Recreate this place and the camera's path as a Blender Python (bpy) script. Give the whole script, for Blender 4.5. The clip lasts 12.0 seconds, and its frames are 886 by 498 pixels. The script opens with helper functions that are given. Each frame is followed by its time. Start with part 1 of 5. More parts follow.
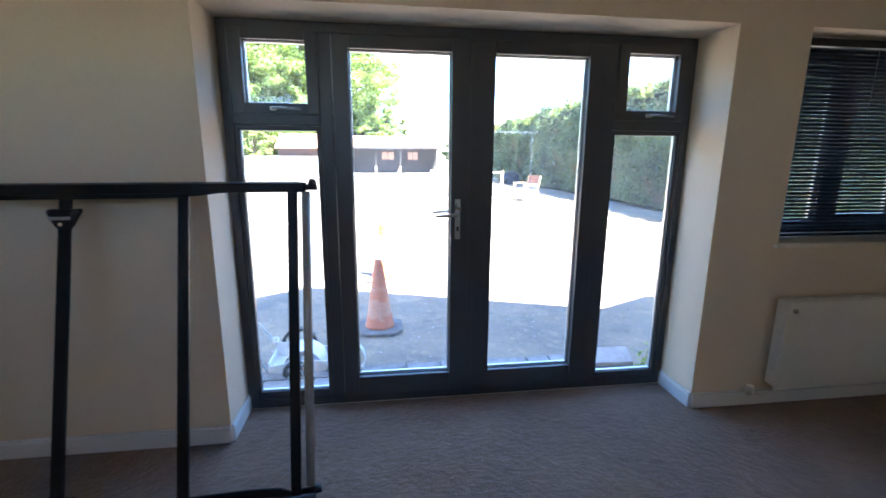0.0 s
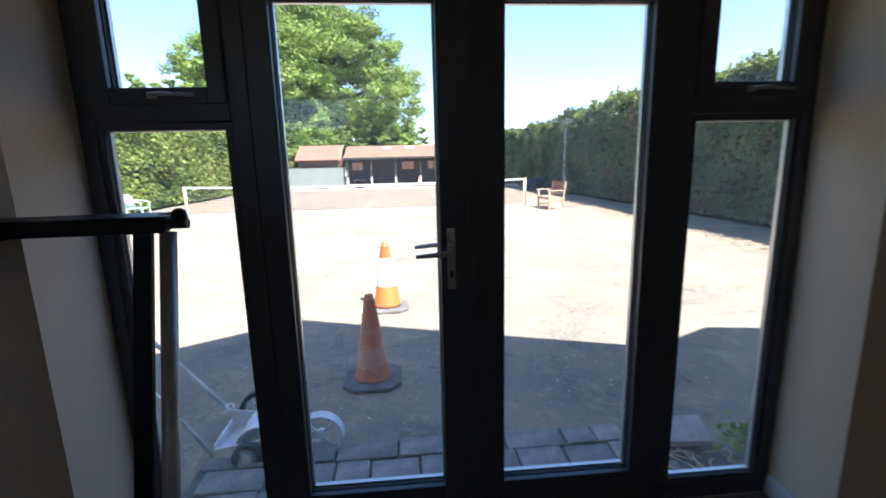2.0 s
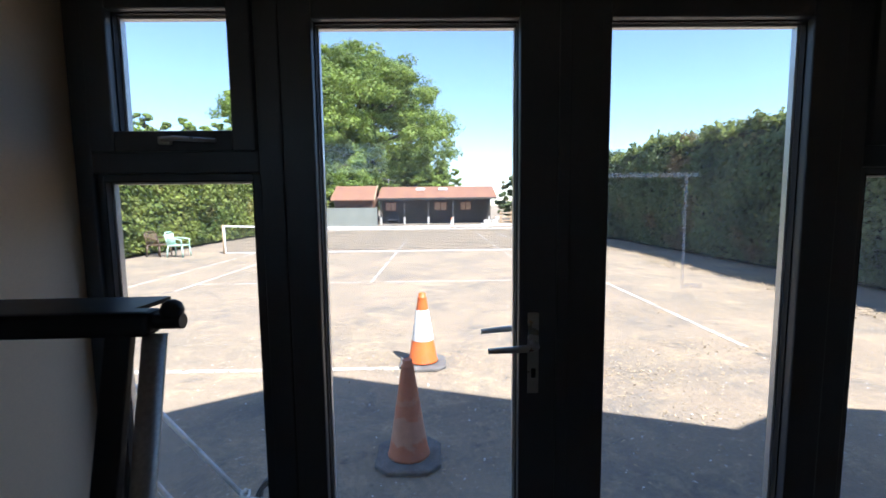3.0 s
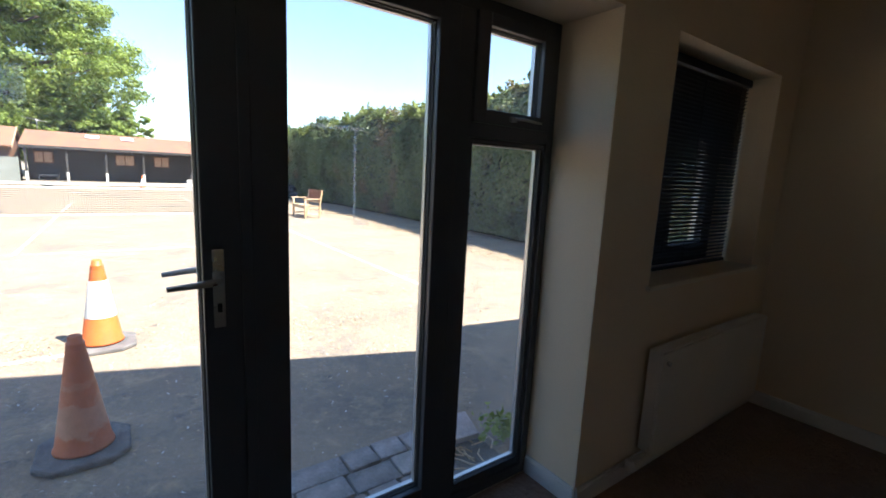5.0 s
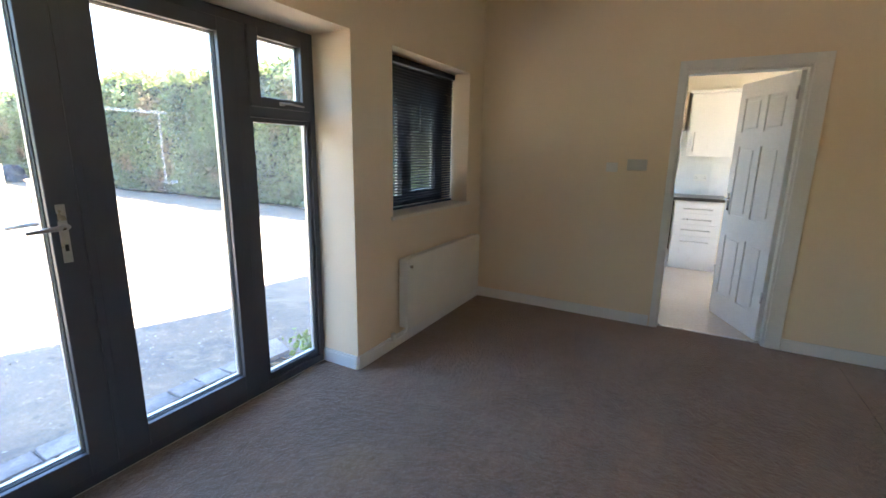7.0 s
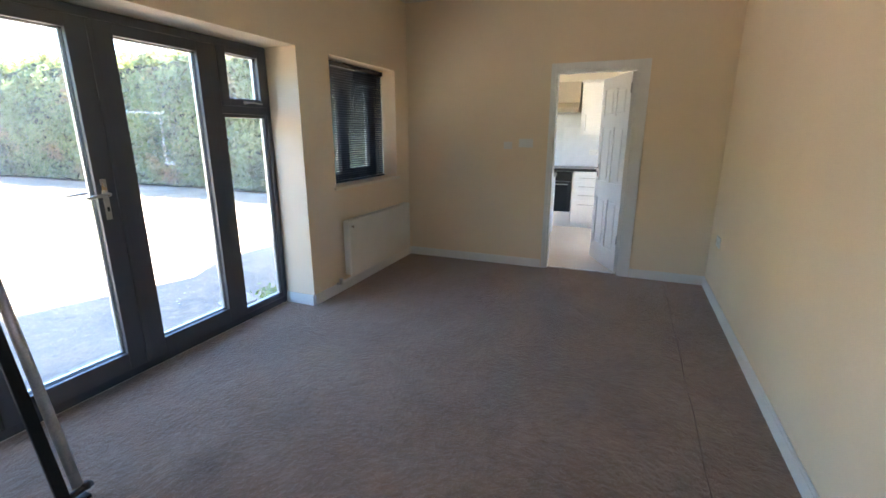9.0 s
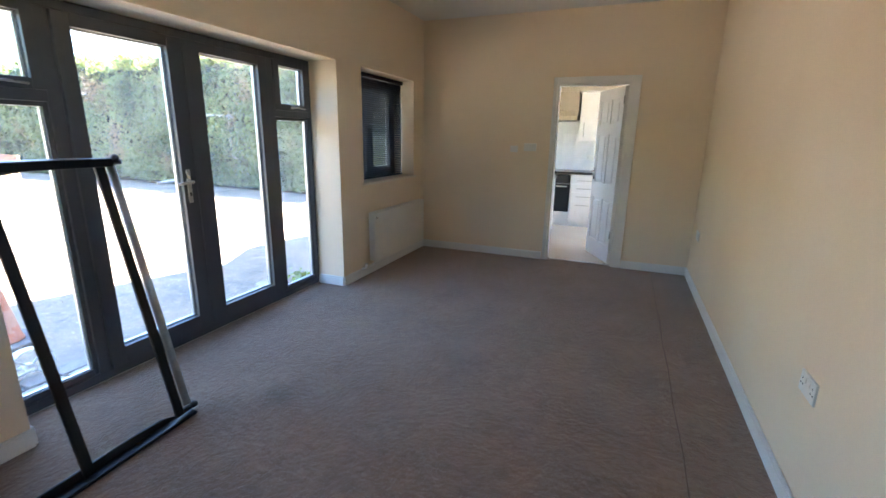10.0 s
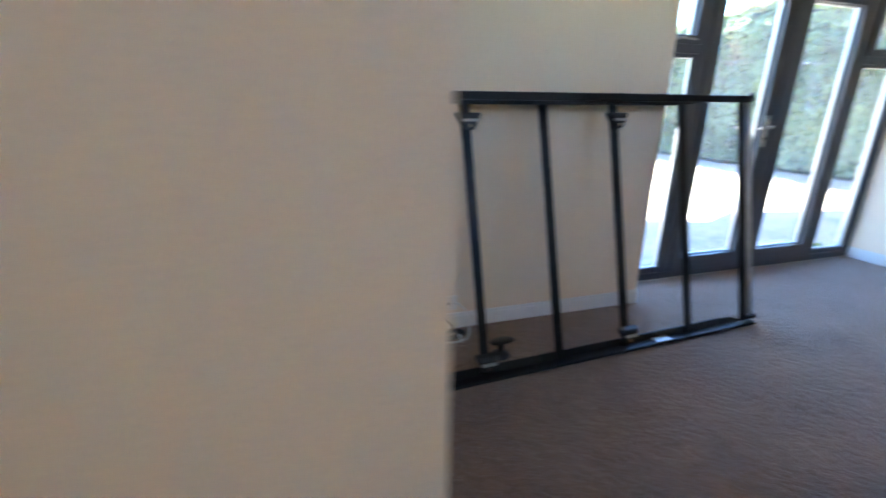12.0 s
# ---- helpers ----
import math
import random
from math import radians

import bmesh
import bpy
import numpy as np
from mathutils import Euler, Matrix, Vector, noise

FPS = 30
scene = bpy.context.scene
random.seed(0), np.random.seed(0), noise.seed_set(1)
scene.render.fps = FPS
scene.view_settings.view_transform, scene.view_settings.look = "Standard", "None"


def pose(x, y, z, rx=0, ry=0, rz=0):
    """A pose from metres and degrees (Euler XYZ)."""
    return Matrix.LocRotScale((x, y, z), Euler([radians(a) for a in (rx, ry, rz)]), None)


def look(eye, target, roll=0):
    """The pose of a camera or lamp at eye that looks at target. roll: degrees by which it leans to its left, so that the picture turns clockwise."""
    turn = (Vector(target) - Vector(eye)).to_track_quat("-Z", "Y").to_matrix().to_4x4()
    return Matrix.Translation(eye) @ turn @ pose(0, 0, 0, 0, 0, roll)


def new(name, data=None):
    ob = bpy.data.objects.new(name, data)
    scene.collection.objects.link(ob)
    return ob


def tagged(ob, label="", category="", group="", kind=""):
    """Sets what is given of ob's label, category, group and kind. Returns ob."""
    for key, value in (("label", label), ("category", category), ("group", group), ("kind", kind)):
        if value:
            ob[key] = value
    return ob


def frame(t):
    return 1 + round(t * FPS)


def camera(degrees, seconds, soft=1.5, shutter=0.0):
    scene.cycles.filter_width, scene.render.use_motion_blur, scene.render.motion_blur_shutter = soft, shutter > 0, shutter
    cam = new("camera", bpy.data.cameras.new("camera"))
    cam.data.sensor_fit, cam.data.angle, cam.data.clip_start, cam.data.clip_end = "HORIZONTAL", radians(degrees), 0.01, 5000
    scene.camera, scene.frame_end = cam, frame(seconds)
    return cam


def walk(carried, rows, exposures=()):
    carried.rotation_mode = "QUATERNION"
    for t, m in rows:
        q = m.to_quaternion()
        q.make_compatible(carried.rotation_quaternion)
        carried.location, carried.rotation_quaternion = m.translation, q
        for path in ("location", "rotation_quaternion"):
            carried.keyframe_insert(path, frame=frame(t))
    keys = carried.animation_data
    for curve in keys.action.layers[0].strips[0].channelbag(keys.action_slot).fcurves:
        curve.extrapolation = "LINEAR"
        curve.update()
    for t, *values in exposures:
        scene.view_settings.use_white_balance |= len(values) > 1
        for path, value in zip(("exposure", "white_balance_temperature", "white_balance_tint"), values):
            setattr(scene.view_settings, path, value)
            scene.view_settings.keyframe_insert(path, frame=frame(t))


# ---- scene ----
cam = camera(89.9, 12.0, soft=1.6, shutter=0.3)
PATH = [
    (0, (0.253, 0.165, 1.41), (0.517, 2.105, 0.998), 0.4),
    (0.5, (0.453, 0.235, 1.41), (0.775, 2.166, 1.003), -0.0),
    (1, (0.517, 0.412, 1.394), (0.859, 2.342, 0.996), -0.7),
    (1.5, (0.525, 0.694, 1.405), (0.87, 2.627, 1.022), -0.6),
    (2, (0.505, 1.015, 1.401), (0.661, 2.973, 1.024), -1.4),
    (2.5, (0.443, 1.24, 1.445), (0.429, 3.212, 1.109), -1.2),
    (2.7, (0.403, 1.331, 1.465), (0.391, 3.317, 1.226), -1.1),
    (4.3, (0.411, 1.47, 1.449), (1.228, 3.29, 1.315), 2.0),
    (4.5, (0.439, 1.428, 1.441), (1.432, 3.149, 1.209), 2.6),
    (5, (0.454, 1.228, 1.406), (1.614, 2.823, 1.078), 2.7),
    (5.5, (0.419, 0.986, 1.391), (1.608, 2.541, 0.984), 2.2),
    (6, (0.267, 0.823, 1.405), (1.699, 2.152, 0.975), 1.7),
    (6.5, (0.105, 0.658, 1.4), (1.738, 1.728, 0.967), 2.0),
    (8.3, (-0.65, 0.185, 1.386), (1.122, 0.999, 0.938), -0.4),
    (8.5, (-0.725, 0.107, 1.391), (1.045, 0.896, 0.898), -0.2),
    (9, (-0.886, -0.069, 1.424), (0.906, 0.659, 0.916), 0.0),
    (9.5, (-1.142, -0.119, 1.422), (0.658, 0.594, 0.922), 0.1),
    (10, (-1.462, -0.124, 1.417), (0.339, 0.594, 0.927), 1.0),
    (10.5, (-1.688, -0.102, 1.401), (0.049, 0.756, 0.908), 1.1),
    (11, (-1.943, -0.067, 1.336), (-0.653, 1.365, 0.801), -0.5),
    (11.5, (-2.151, 0.011, 1.265), (-1.056, 1.566, 0.647), 3.1),
    (12, (-2.551, 0.099, 1.219), (-1.969, 1.91, 0.602), 0.8),
]

EXPOSURES = [(0.0, 4.15, 5600, 10), (1.0, 3.6, 5650, 10), (1.5, 2.95, 5700, 10), (2.0, 2.2, 5800, 10), (2.7, 1.83, 5850, 10), (4.5, 1.73, 5950, 10), (5.0, 2.2, 6300, 10), (5.5, 2.98, 6350, 10), (6.0, 3.83, 6450, 10), (6.5, 4.48, 6450, 10), (8.5, 4.95, 6350, 10), (10.0, 4.9, 6150, 10), (10.6, 5.0, 6050, 10), (11.2, 5.2, 5850, 10), (11.5, 5.7, 5650, 10), (11.7, 5.6, 5600, 10), (12.0, 5.25, 5500, 10)]
walk(cam, [(t, look(eye, target, roll)) for t, eye, target, roll in PATH], EXPOSURES)

# ---- light: clear summer day, the sun behind the building ----
SUN_EL, SUN_AZ = 55.9, 38.4  # elevation; turned from -y towards +x
world = bpy.data.worlds.new("sky")
scene.world = world
world.use_nodes = True
wn = world.node_tree.nodes
sky = wn.new("ShaderNodeTexSky")
sky.sky_type = "NISHITA"
sky.sun_disc = False
sky.dust_density, sky.ozone_density = 0.05, 3.0
sky.sun_elevation = radians(SUN_EL)
sky.sun_rotation = radians(180 - SUN_AZ)
wn["Background"].inputs["Strength"].default_value = 0.095
world.node_tree.links.new(sky.outputs["Color"], wn["Background"].inputs["Color"])
sun_data = bpy.data.lights.new("sun", "SUN")
sun_data.energy, sun_data.angle, sun_data.color = 4.8, radians(0.53), (1.0, 0.95, 0.87)
sun = new("sun", sun_data)
sun_dir = Vector((math.sin(radians(SUN_AZ)) * math.cos(radians(SUN_EL)), -math.cos(radians(SUN_AZ)) * math.cos(radians(SUN_EL)), math.sin(radians(SUN_EL))))
sun.matrix_world = look(sun_dir * 60, (0, 0, 0))


# ---- materials ----
def material(name, color, rough=0.6, metal=0.0, vary=0.12, scale=4.0, fine=60.0, bump=0.1, second=None, island=0.0, rand=0.0, spec=0.5, depth=0.004):
    """A surface with large stains and fine grain; second: the colour that the stains lean to."""
    m = bpy.data.materials.new(name)
    m.use_nodes = True
    nt = m.node_tree
    n, link = nt.nodes, nt.links.new
    bsdf = n["Principled BSDF"]
    bsdf.inputs["Metallic"].default_value = metal
    bsdf.inputs["Specular IOR Level"].default_value = spec
    co = n.new("ShaderNodeTexCoord")
    big, small = n.new("ShaderNodeTexNoise"), n.new("ShaderNodeTexNoise")
    for tex, s, d in ((big, scale, 6.0), (small, fine, 3.0)):
        tex.inputs["Scale"].default_value = s
        tex.inputs["Detail"].default_value = d
        link(co.outputs["Object"], tex.inputs["Vector"])
    mix = n.new("ShaderNodeMix")
    mix.data_type = "RGBA"
    second = second or tuple(c * (1 - vary * 2) for c in color)
    mix.inputs["A"].default_value = (*color, 1)
    mix.inputs["B"].default_value = (*second, 1)
    ramp = n.new("ShaderNodeMapRange")
    ramp.inputs["From Min"].default_value, ramp.inputs["From Max"].default_value = 0.38, 0.68
    link(big.outputs["Fac"], ramp.inputs["Value"])
    link(ramp.outputs["Result"], mix.inputs["Factor"])
    hsv = n.new("ShaderNodeHueSaturation")
    link(mix.outputs["Result"], hsv.inputs["Color"])
    val = n.new("ShaderNodeMapRange")
    val.inputs["From Min"].default_value, val.inputs["From Max"].default_value = 0.3, 0.7
    val.inputs["To Min"].default_value, val.inputs["To Max"].default_value = 1 - vary, 1 + vary
    link(small.outputs["Fac"], val.inputs["Value"])
    out = val.outputs["Result"]
    for amount, source in ((island, "Random Per Island"), (rand, "Random")):
        if amount:
            node = n.new("ShaderNodeNewGeometry" if source == "Random Per Island" else "ShaderNodeObjectInfo")
            r = n.new("ShaderNodeMapRange")
            r.inputs["To Min"].default_value, r.inputs["To Max"].default_value = 1 - amount, 1 + amount
            link(node.outputs[source], r.inputs["Value"])
            mul = n.new("ShaderNodeMath")
            mul.operation = "MULTIPLY"
            link(out, mul.inputs[0])
            link(r.outputs["Result"], mul.inputs[1])
            out = mul.outputs[0]
    link(out, hsv.inputs["Value"])
    link(hsv.outputs["Color"], bsdf.inputs["Base Color"])
    rr = n.new("ShaderNodeMapRange")
    rr.inputs["To Min"].default_value, rr.inputs["To Max"].default_value = max(0.03, rough - 0.1), min(1.0, rough + 0.1)
    link(big.outputs["Fac"], rr.inputs["Value"])
    link(rr.outputs["Result"], bsdf.inputs["Roughness"])
    if bump:
        b = n.new("ShaderNodeBump")
        b.inputs["Strength"].default_value, b.inputs["Distance"].default_value = bump, depth
        link(small.outputs["Fac"], b.inputs["Height"])
        link(b.outputs["Normal"], bsdf.inputs["Normal"])
    return m


def leaf_material(name, dark, light, brown=None):
    m = material(name, light, 0.55, vary=0.15, scale=0.6, fine=9, bump=0, second=dark, island=0.35, spec=0.3)
    nt = m.node_tree
    bsdf = nt.nodes["Principled BSDF"]
    trans = nt.nodes.new("ShaderNodeBsdfTranslucent")
    mixer = nt.nodes.new("ShaderNodeMixShader")
    mixer.inputs[0].default_value = 0.40
    colour = bsdf.inputs["Base Color"].links[0].from_socket
    if brown:
        # dead patches
        co = next(q for q in nt.nodes if q.type == "TEX_COORD")
        patch, where, blend = nt.nodes.new("ShaderNodeTexNoise"), nt.nodes.new("ShaderNodeMapRange"), nt.nodes.new("ShaderNodeMix")
        patch.inputs["Scale"].default_value, patch.inputs["Detail"].default_value = 0.75, 3.0
        where.inputs["From Min"].default_value, where.inputs["From Max"].default_value = 0.58, 0.70
        where.inputs["To Max"].default_value = 0.55
        blend.data_type = "RGBA"
        blend.inputs["B"].default_value = (*brown, 1)
        nt.links.new(co.outputs["Object"], patch.inputs["Vector"])
        nt.links.new(patch.outputs["Fac"], where.inputs["Value"])
        nt.links.new(where.outputs["Result"], blend.inputs["Factor"])
        nt.links.new(colour, blend.inputs["A"])
        colour = blend.outputs["Result"]
        nt.links.new(colour, bsdf.inputs["Base Color"])
    nt.links.new(colour, trans.inputs["Color"])
    nt.links.new(bsdf.outputs[0], mixer.inputs[1])
    nt.links.new(trans.outputs[0], mixer.inputs[2])
    nt.links.new(mixer.outputs[0], nt.nodes["Material Output"].inputs["Surface"])
    return m


def glass_material(name, tint=(1, 1, 1)):
    """Thin clear pane: mostly clear, with a real gloss by angle and a little dust."""
    m = bpy.data.materials.new(name)
    m.use_nodes = True
    n, link = m.node_tree.nodes, m.node_tree.links.new
    n.remove(n["Principled BSDF"])
    clear, gloss, dust = n.new("ShaderNodeBsdfTransparent"), n.new("ShaderNodeBsdfGlossy"), n.new("ShaderNodeBsdfTranslucent")
    clear.inputs["Color"].default_value = (*tint, 1)
    gloss.inputs["Roughness"].default_value = 0.01
    dust.inputs["Color"].default_value = (0.7, 0.7, 0.68, 1)
    facing, fifth, fres = n.new("ShaderNodeLayerWeight"), n.new("ShaderNodeMath"), n.new("ShaderNodeMapRange")
    fifth.operation = "POWER"
    fifth.inputs[1].default_value = 5.0
    facing.inputs["Blend"].default_value = 0.5
    fres.inputs["To Min"].default_value, fres.inputs["To Max"].default_value = 0.022, 0.9
    link = m.node_tree.links.new
    link(facing.outputs["Facing"], fifth.inputs[0])
    link(fifth.outputs[0], fres.inputs["Value"])
    mix, film = n.new("ShaderNodeMixShader"), n.new("ShaderNodeMixShader")
    tex, co, rng = n.new("ShaderNodeTexNoise"), n.new("ShaderNodeTexCoord"), n.new("ShaderNodeMapRange")
    tex.inputs["Scale"].default_value, tex.inputs["Detail"].default_value = 3.0, 8.0
    rng.inputs["From Min"].default_value, rng.inputs["From Max"].default_value = 0.4, 0.8
    rng.inputs["To Min"].default_value, rng.inputs["To Max"].default_value = 0.025, 0.07
    link(co.outputs["Object"], tex.inputs["Vector"])
    link(tex.outputs["Fac"], rng.inputs["Value"])
    link(fres.outputs[0], mix.inputs[0])
    link(clear.outputs[0], mix.inputs[1])
    link(gloss.outputs[0], mix.inputs[2])
    link(rng.outputs["Result"], film.inputs[0])
    link(mix.outputs[0], film.inputs[1])
    link(dust.outputs[0], film.inputs[2])
    link(film.outputs[0], n["Material Output"].inputs["Surface"])
    return m


M = dict(
    wall=material("magnolia_paint", (0.83, 0.695, 0.515), 0.75, vary=0.03, scale=1.3, fine=220, bump=0.12, second=(0.80, 0.66, 0.48), spec=0.3, depth=0.001),
    ceiling=material("ceiling_paint", (0.80, 0.77, 0.70), 0.85, vary=0.02, scale=1, fine=150, bump=0.05, spec=0.2, depth=0.001),
    trim=material("white_gloss_paint", (0.80, 0.79, 0.75), 0.35, vary=0.03, scale=3, fine=90, bump=0.03, depth=0.001),
    ivory=material("ivory_paint", (0.82, 0.76, 0.64), 0.7, vary=0.03, scale=1.3, fine=200, bump=0.1, depth=0.001),
    sill=material("cream_gloss_paint", (0.80, 0.72, 0.58), 0.4, vary=0.04, scale=3, fine=90, bump=0.03, depth=0.001),
    roof=material("roof_tile", (0.16, 0.09, 0.07), 0.85, vary=0.2, scale=1.5, fine=25, bump=0.4),
    upvc=material("anthracite_upvc", (0.070, 0.074, 0.082), 0.40, vary=0.08, scale=2, fine=300, bump=0.03, depth=0.0005),
    gasket=material("rubber_gasket", (0.012, 0.012, 0.012), 0.7, vary=0.1, bump=0),
    spacer=material("aluminium_spacer", (0.62, 0.62, 0.60), 0.35, metal=0.7, vary=0.05, bump=0),
    steel=material("satin_steel", (0.52, 0.50, 0.46), 0.3, metal=1.0, vary=0.06, scale=20, fine=200, bump=0.02, depth=0.0005),
    chrome=material("chrome", (0.75, 0.75, 0.75), 0.12, metal=1.0, vary=0.03, bump=0),
    blacksteel=material("black_painted_steel", (0.007, 0.007, 0.0075), 0.42, vary=0.15, scale=6, fine=120, bump=0.05, depth=0.0006, second=(0.010, 0.0095, 0.009), spec=0.22),
    blackgloss=material("glossy_black_enamel", (0.009, 0.009, 0.010), 0.24, vary=0.12, scale=5, fine=90, bump=0.02, depth=0.0005, spec=0.5),
    greytube=material("scuffed_grey_tube", (0.50, 0.49, 0.46), 0.38, metal=0.4, vary=0.15, scale=8, fine=150, bump=0.05, depth=0.0006),
    plastic=material("black_plastic", (0.014, 0.014, 0.015), 0.5, vary=0.1, bump=0.05),
    slat=material("blind_slat", (0.018, 0.018, 0.022), 0.38, vary=0.08, scale=3, fine=80, bump=0, rand=0.15),
    radiator=material("radiator_enamel", (0.80, 0.77, 0.69), 0.35, vary=0.03, scale=3, fine=120, bump=0.03, depth=0.0006),
    white_plastic=material("white_plastic", (0.78, 0.76, 0.70), 0.4, vary=0.03, bump=0),
    dark=material("dark_hole", (0.01, 0.01, 0.01), 0.6, vary=0.1, bump=0),
    door=material("white_door_paint", (0.79, 0.77, 0.72), 0.4, vary=0.04, scale=2.5, fine=60, bump=0.08, depth=0.001),
    cabinet=material("white_cabinet", (0.80, 0.79, 0.76), 0.3, vary=0.02, scale=2, fine=60, bump=0),
    worktop=material("dark_worktop", (0.035, 0.03, 0.028), 0.3, vary=0.35, scale=25, fine=180, bump=0.03),
    oven=material("oven_black_glass", (0.008, 0.008, 0.008), 0.08, vary=0.1, bump=0),
    lino=material("pale_lino", (0.64, 0.57, 0.47), 0.2, vary=0.06, scale=1.2, fine=40, bump=0.02, second=(0.57, 0.49, 0.39)),
    tile=material("white_wall_tile", (0.78, 0.78, 0.76), 0.15, vary=0.03, bump=0, rand=0.03),
    straw=material("dry_litter", (0.38, 0.29, 0.18), 0.9, vary=0.15, scale=2, fine=20, bump=0, island=0.35),
    stone=material("pale_grit", (0.50, 0.48, 0.44), 0.9, vary=0.15, bump=0, island=0.4),
    asphalt=None,
    line=None,
    cone=material("orange_cone", (0.72, 0.15, 0.028), 0.5, vary=0.12, scale=4, fine=60, bump=0.1),
    cone_old=None,
    cone_white=material("reflective_sleeve", (0.82, 0.82, 0.80), 0.35, vary=0.05, bump=0.02),
    cone_base=material("recycled_rubber", (0.15, 0.14, 0.135), 0.85, vary=0.2, scale=10, fine=90, bump=0.3),
    white_paint=material("chipped_white_paint", (0.75, 0.76, 0.77), 0.5, vary=0.1, scale=7, fine=50, bump=0.1, second=(0.55, 0.55, 0.55)),
    tyre=material("tyre", (0.025, 0.025, 0.025), 0.8, vary=0.2, bump=0.2),
    paver=material("paving_sett", (0.26, 0.235, 0.22), 0.9, vary=0.2, scale=9, fine=80, bump=0.5, rand=0.22),
    mortar=material("sandy_bed", (0.12, 0.11, 0.095), 0.95, vary=0.25, scale=9, fine=70, bump=0.5),
    slab=material("concrete_slab", (0.36, 0.31, 0.29), 0.9, vary=0.15, scale=8, fine=70, bump=0.4),
    heap=material("dark_netting", (0.035, 0.04, 0.048), 0.8, vary=0.25, scale=5, fine=60, bump=0.8, depth=0.02),
    red_timber=material("red_stained_timber", (0.22, 0.085, 0.05), 0.6, vary=0.2, scale=6, fine=60, bump=0.2),
    timber=material("weathered_timber", (0.42, 0.27, 0.14), 0.7, vary=0.2, scale=6, fine=60, bump=0.2, second=(0.5, 0.4, 0.28)),
    dark_timber=material("dark_boarding", (0.045, 0.040, 0.036), 0.8, vary=0.2, scale=2, fine=30, bump=0.2),
    brown_timber=material("brown_boarding", (0.20, 0.10, 0.06), 0.8, vary=0.2, scale=2, fine=30, bump=0.2),
    clay=material("clay_roof", (0.215, 0.108, 0.062), 0.85, vary=0.18, scale=1.2, fine=14, bump=0.4, second=(0.18, 0.085, 0.058), depth=0.01),
    fence=material("grey_fence", (0.22, 0.235, 0.205), 0.85, vary=0.12, scale=1.5, fine=25, bump=0.2, rand=0.06),
    curtain=material("peach_curtain", (0.50, 0.33, 0.22), 0.8, vary=0.12, scale=4, fine=30, bump=0),
    deck=material("worn_decking", (0.24, 0.20, 0.15), 0.85, vary=0.15, scale=3, fine=30, bump=0.2),
    kerb=material("concrete_kerb", (0.58, 0.55, 0.50), 0.9, vary=0.12, scale=3, fine=40, bump=0.3),
    green_plastic=material("mint_plastic", (0.42, 0.60, 0.50), 0.45, vary=0.06, bump=0),
    brown_plastic=material("brown_plastic", (0.12, 0.075, 0.05), 0.5, vary=0.1, bump=0),
    netting=material("net_cord", (0.03, 0.035, 0.03), 0.9, vary=0.1, bump=0),
    tape=material("net_tape", (0.75, 0.74, 0.70), 0.7, vary=0.06, bump=0),
    bark=material("bark", (0.10, 0.075, 0.055), 0.9, vary=0.3, scale=2, fine=14, bump=0.6, depth=0.03),
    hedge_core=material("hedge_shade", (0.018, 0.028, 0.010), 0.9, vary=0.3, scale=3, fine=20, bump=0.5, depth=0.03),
    strip_film=None,
    oak=leaf_material("oak_leaves", (0.080, 0.125, 0.028), (0.235, 0.31, 0.060)),
    lime=leaf_material("lime_leaves", (0.105, 0.175, 0.030), (0.23, 0.31, 0.055)),
    conifer=leaf_material("conifer_leaves", (0.060, 0.090, 0.040), (0.165, 0.205, 0.085), (0.24, 0.13, 0.08)),
    privet=leaf_material("privet_leaves", (0.070, 0.115, 0.022), (0.23, 0.27, 0.060), (0.26, 0.19, 0.07)),
    # paler leaves for the conifer hedge's top, with sunlight put into their colour
    sunlit_tips=leaf_material("sunlit_hedge_tips", (0.085, 0.125, 0.032), (0.25, 0.29, 0.080)),
    weed=leaf_material("weed_leaves", (0.08, 0.15, 0.02), (0.24, 0.30, 0.05)),
    pane=glass_material("window_pane"),
)


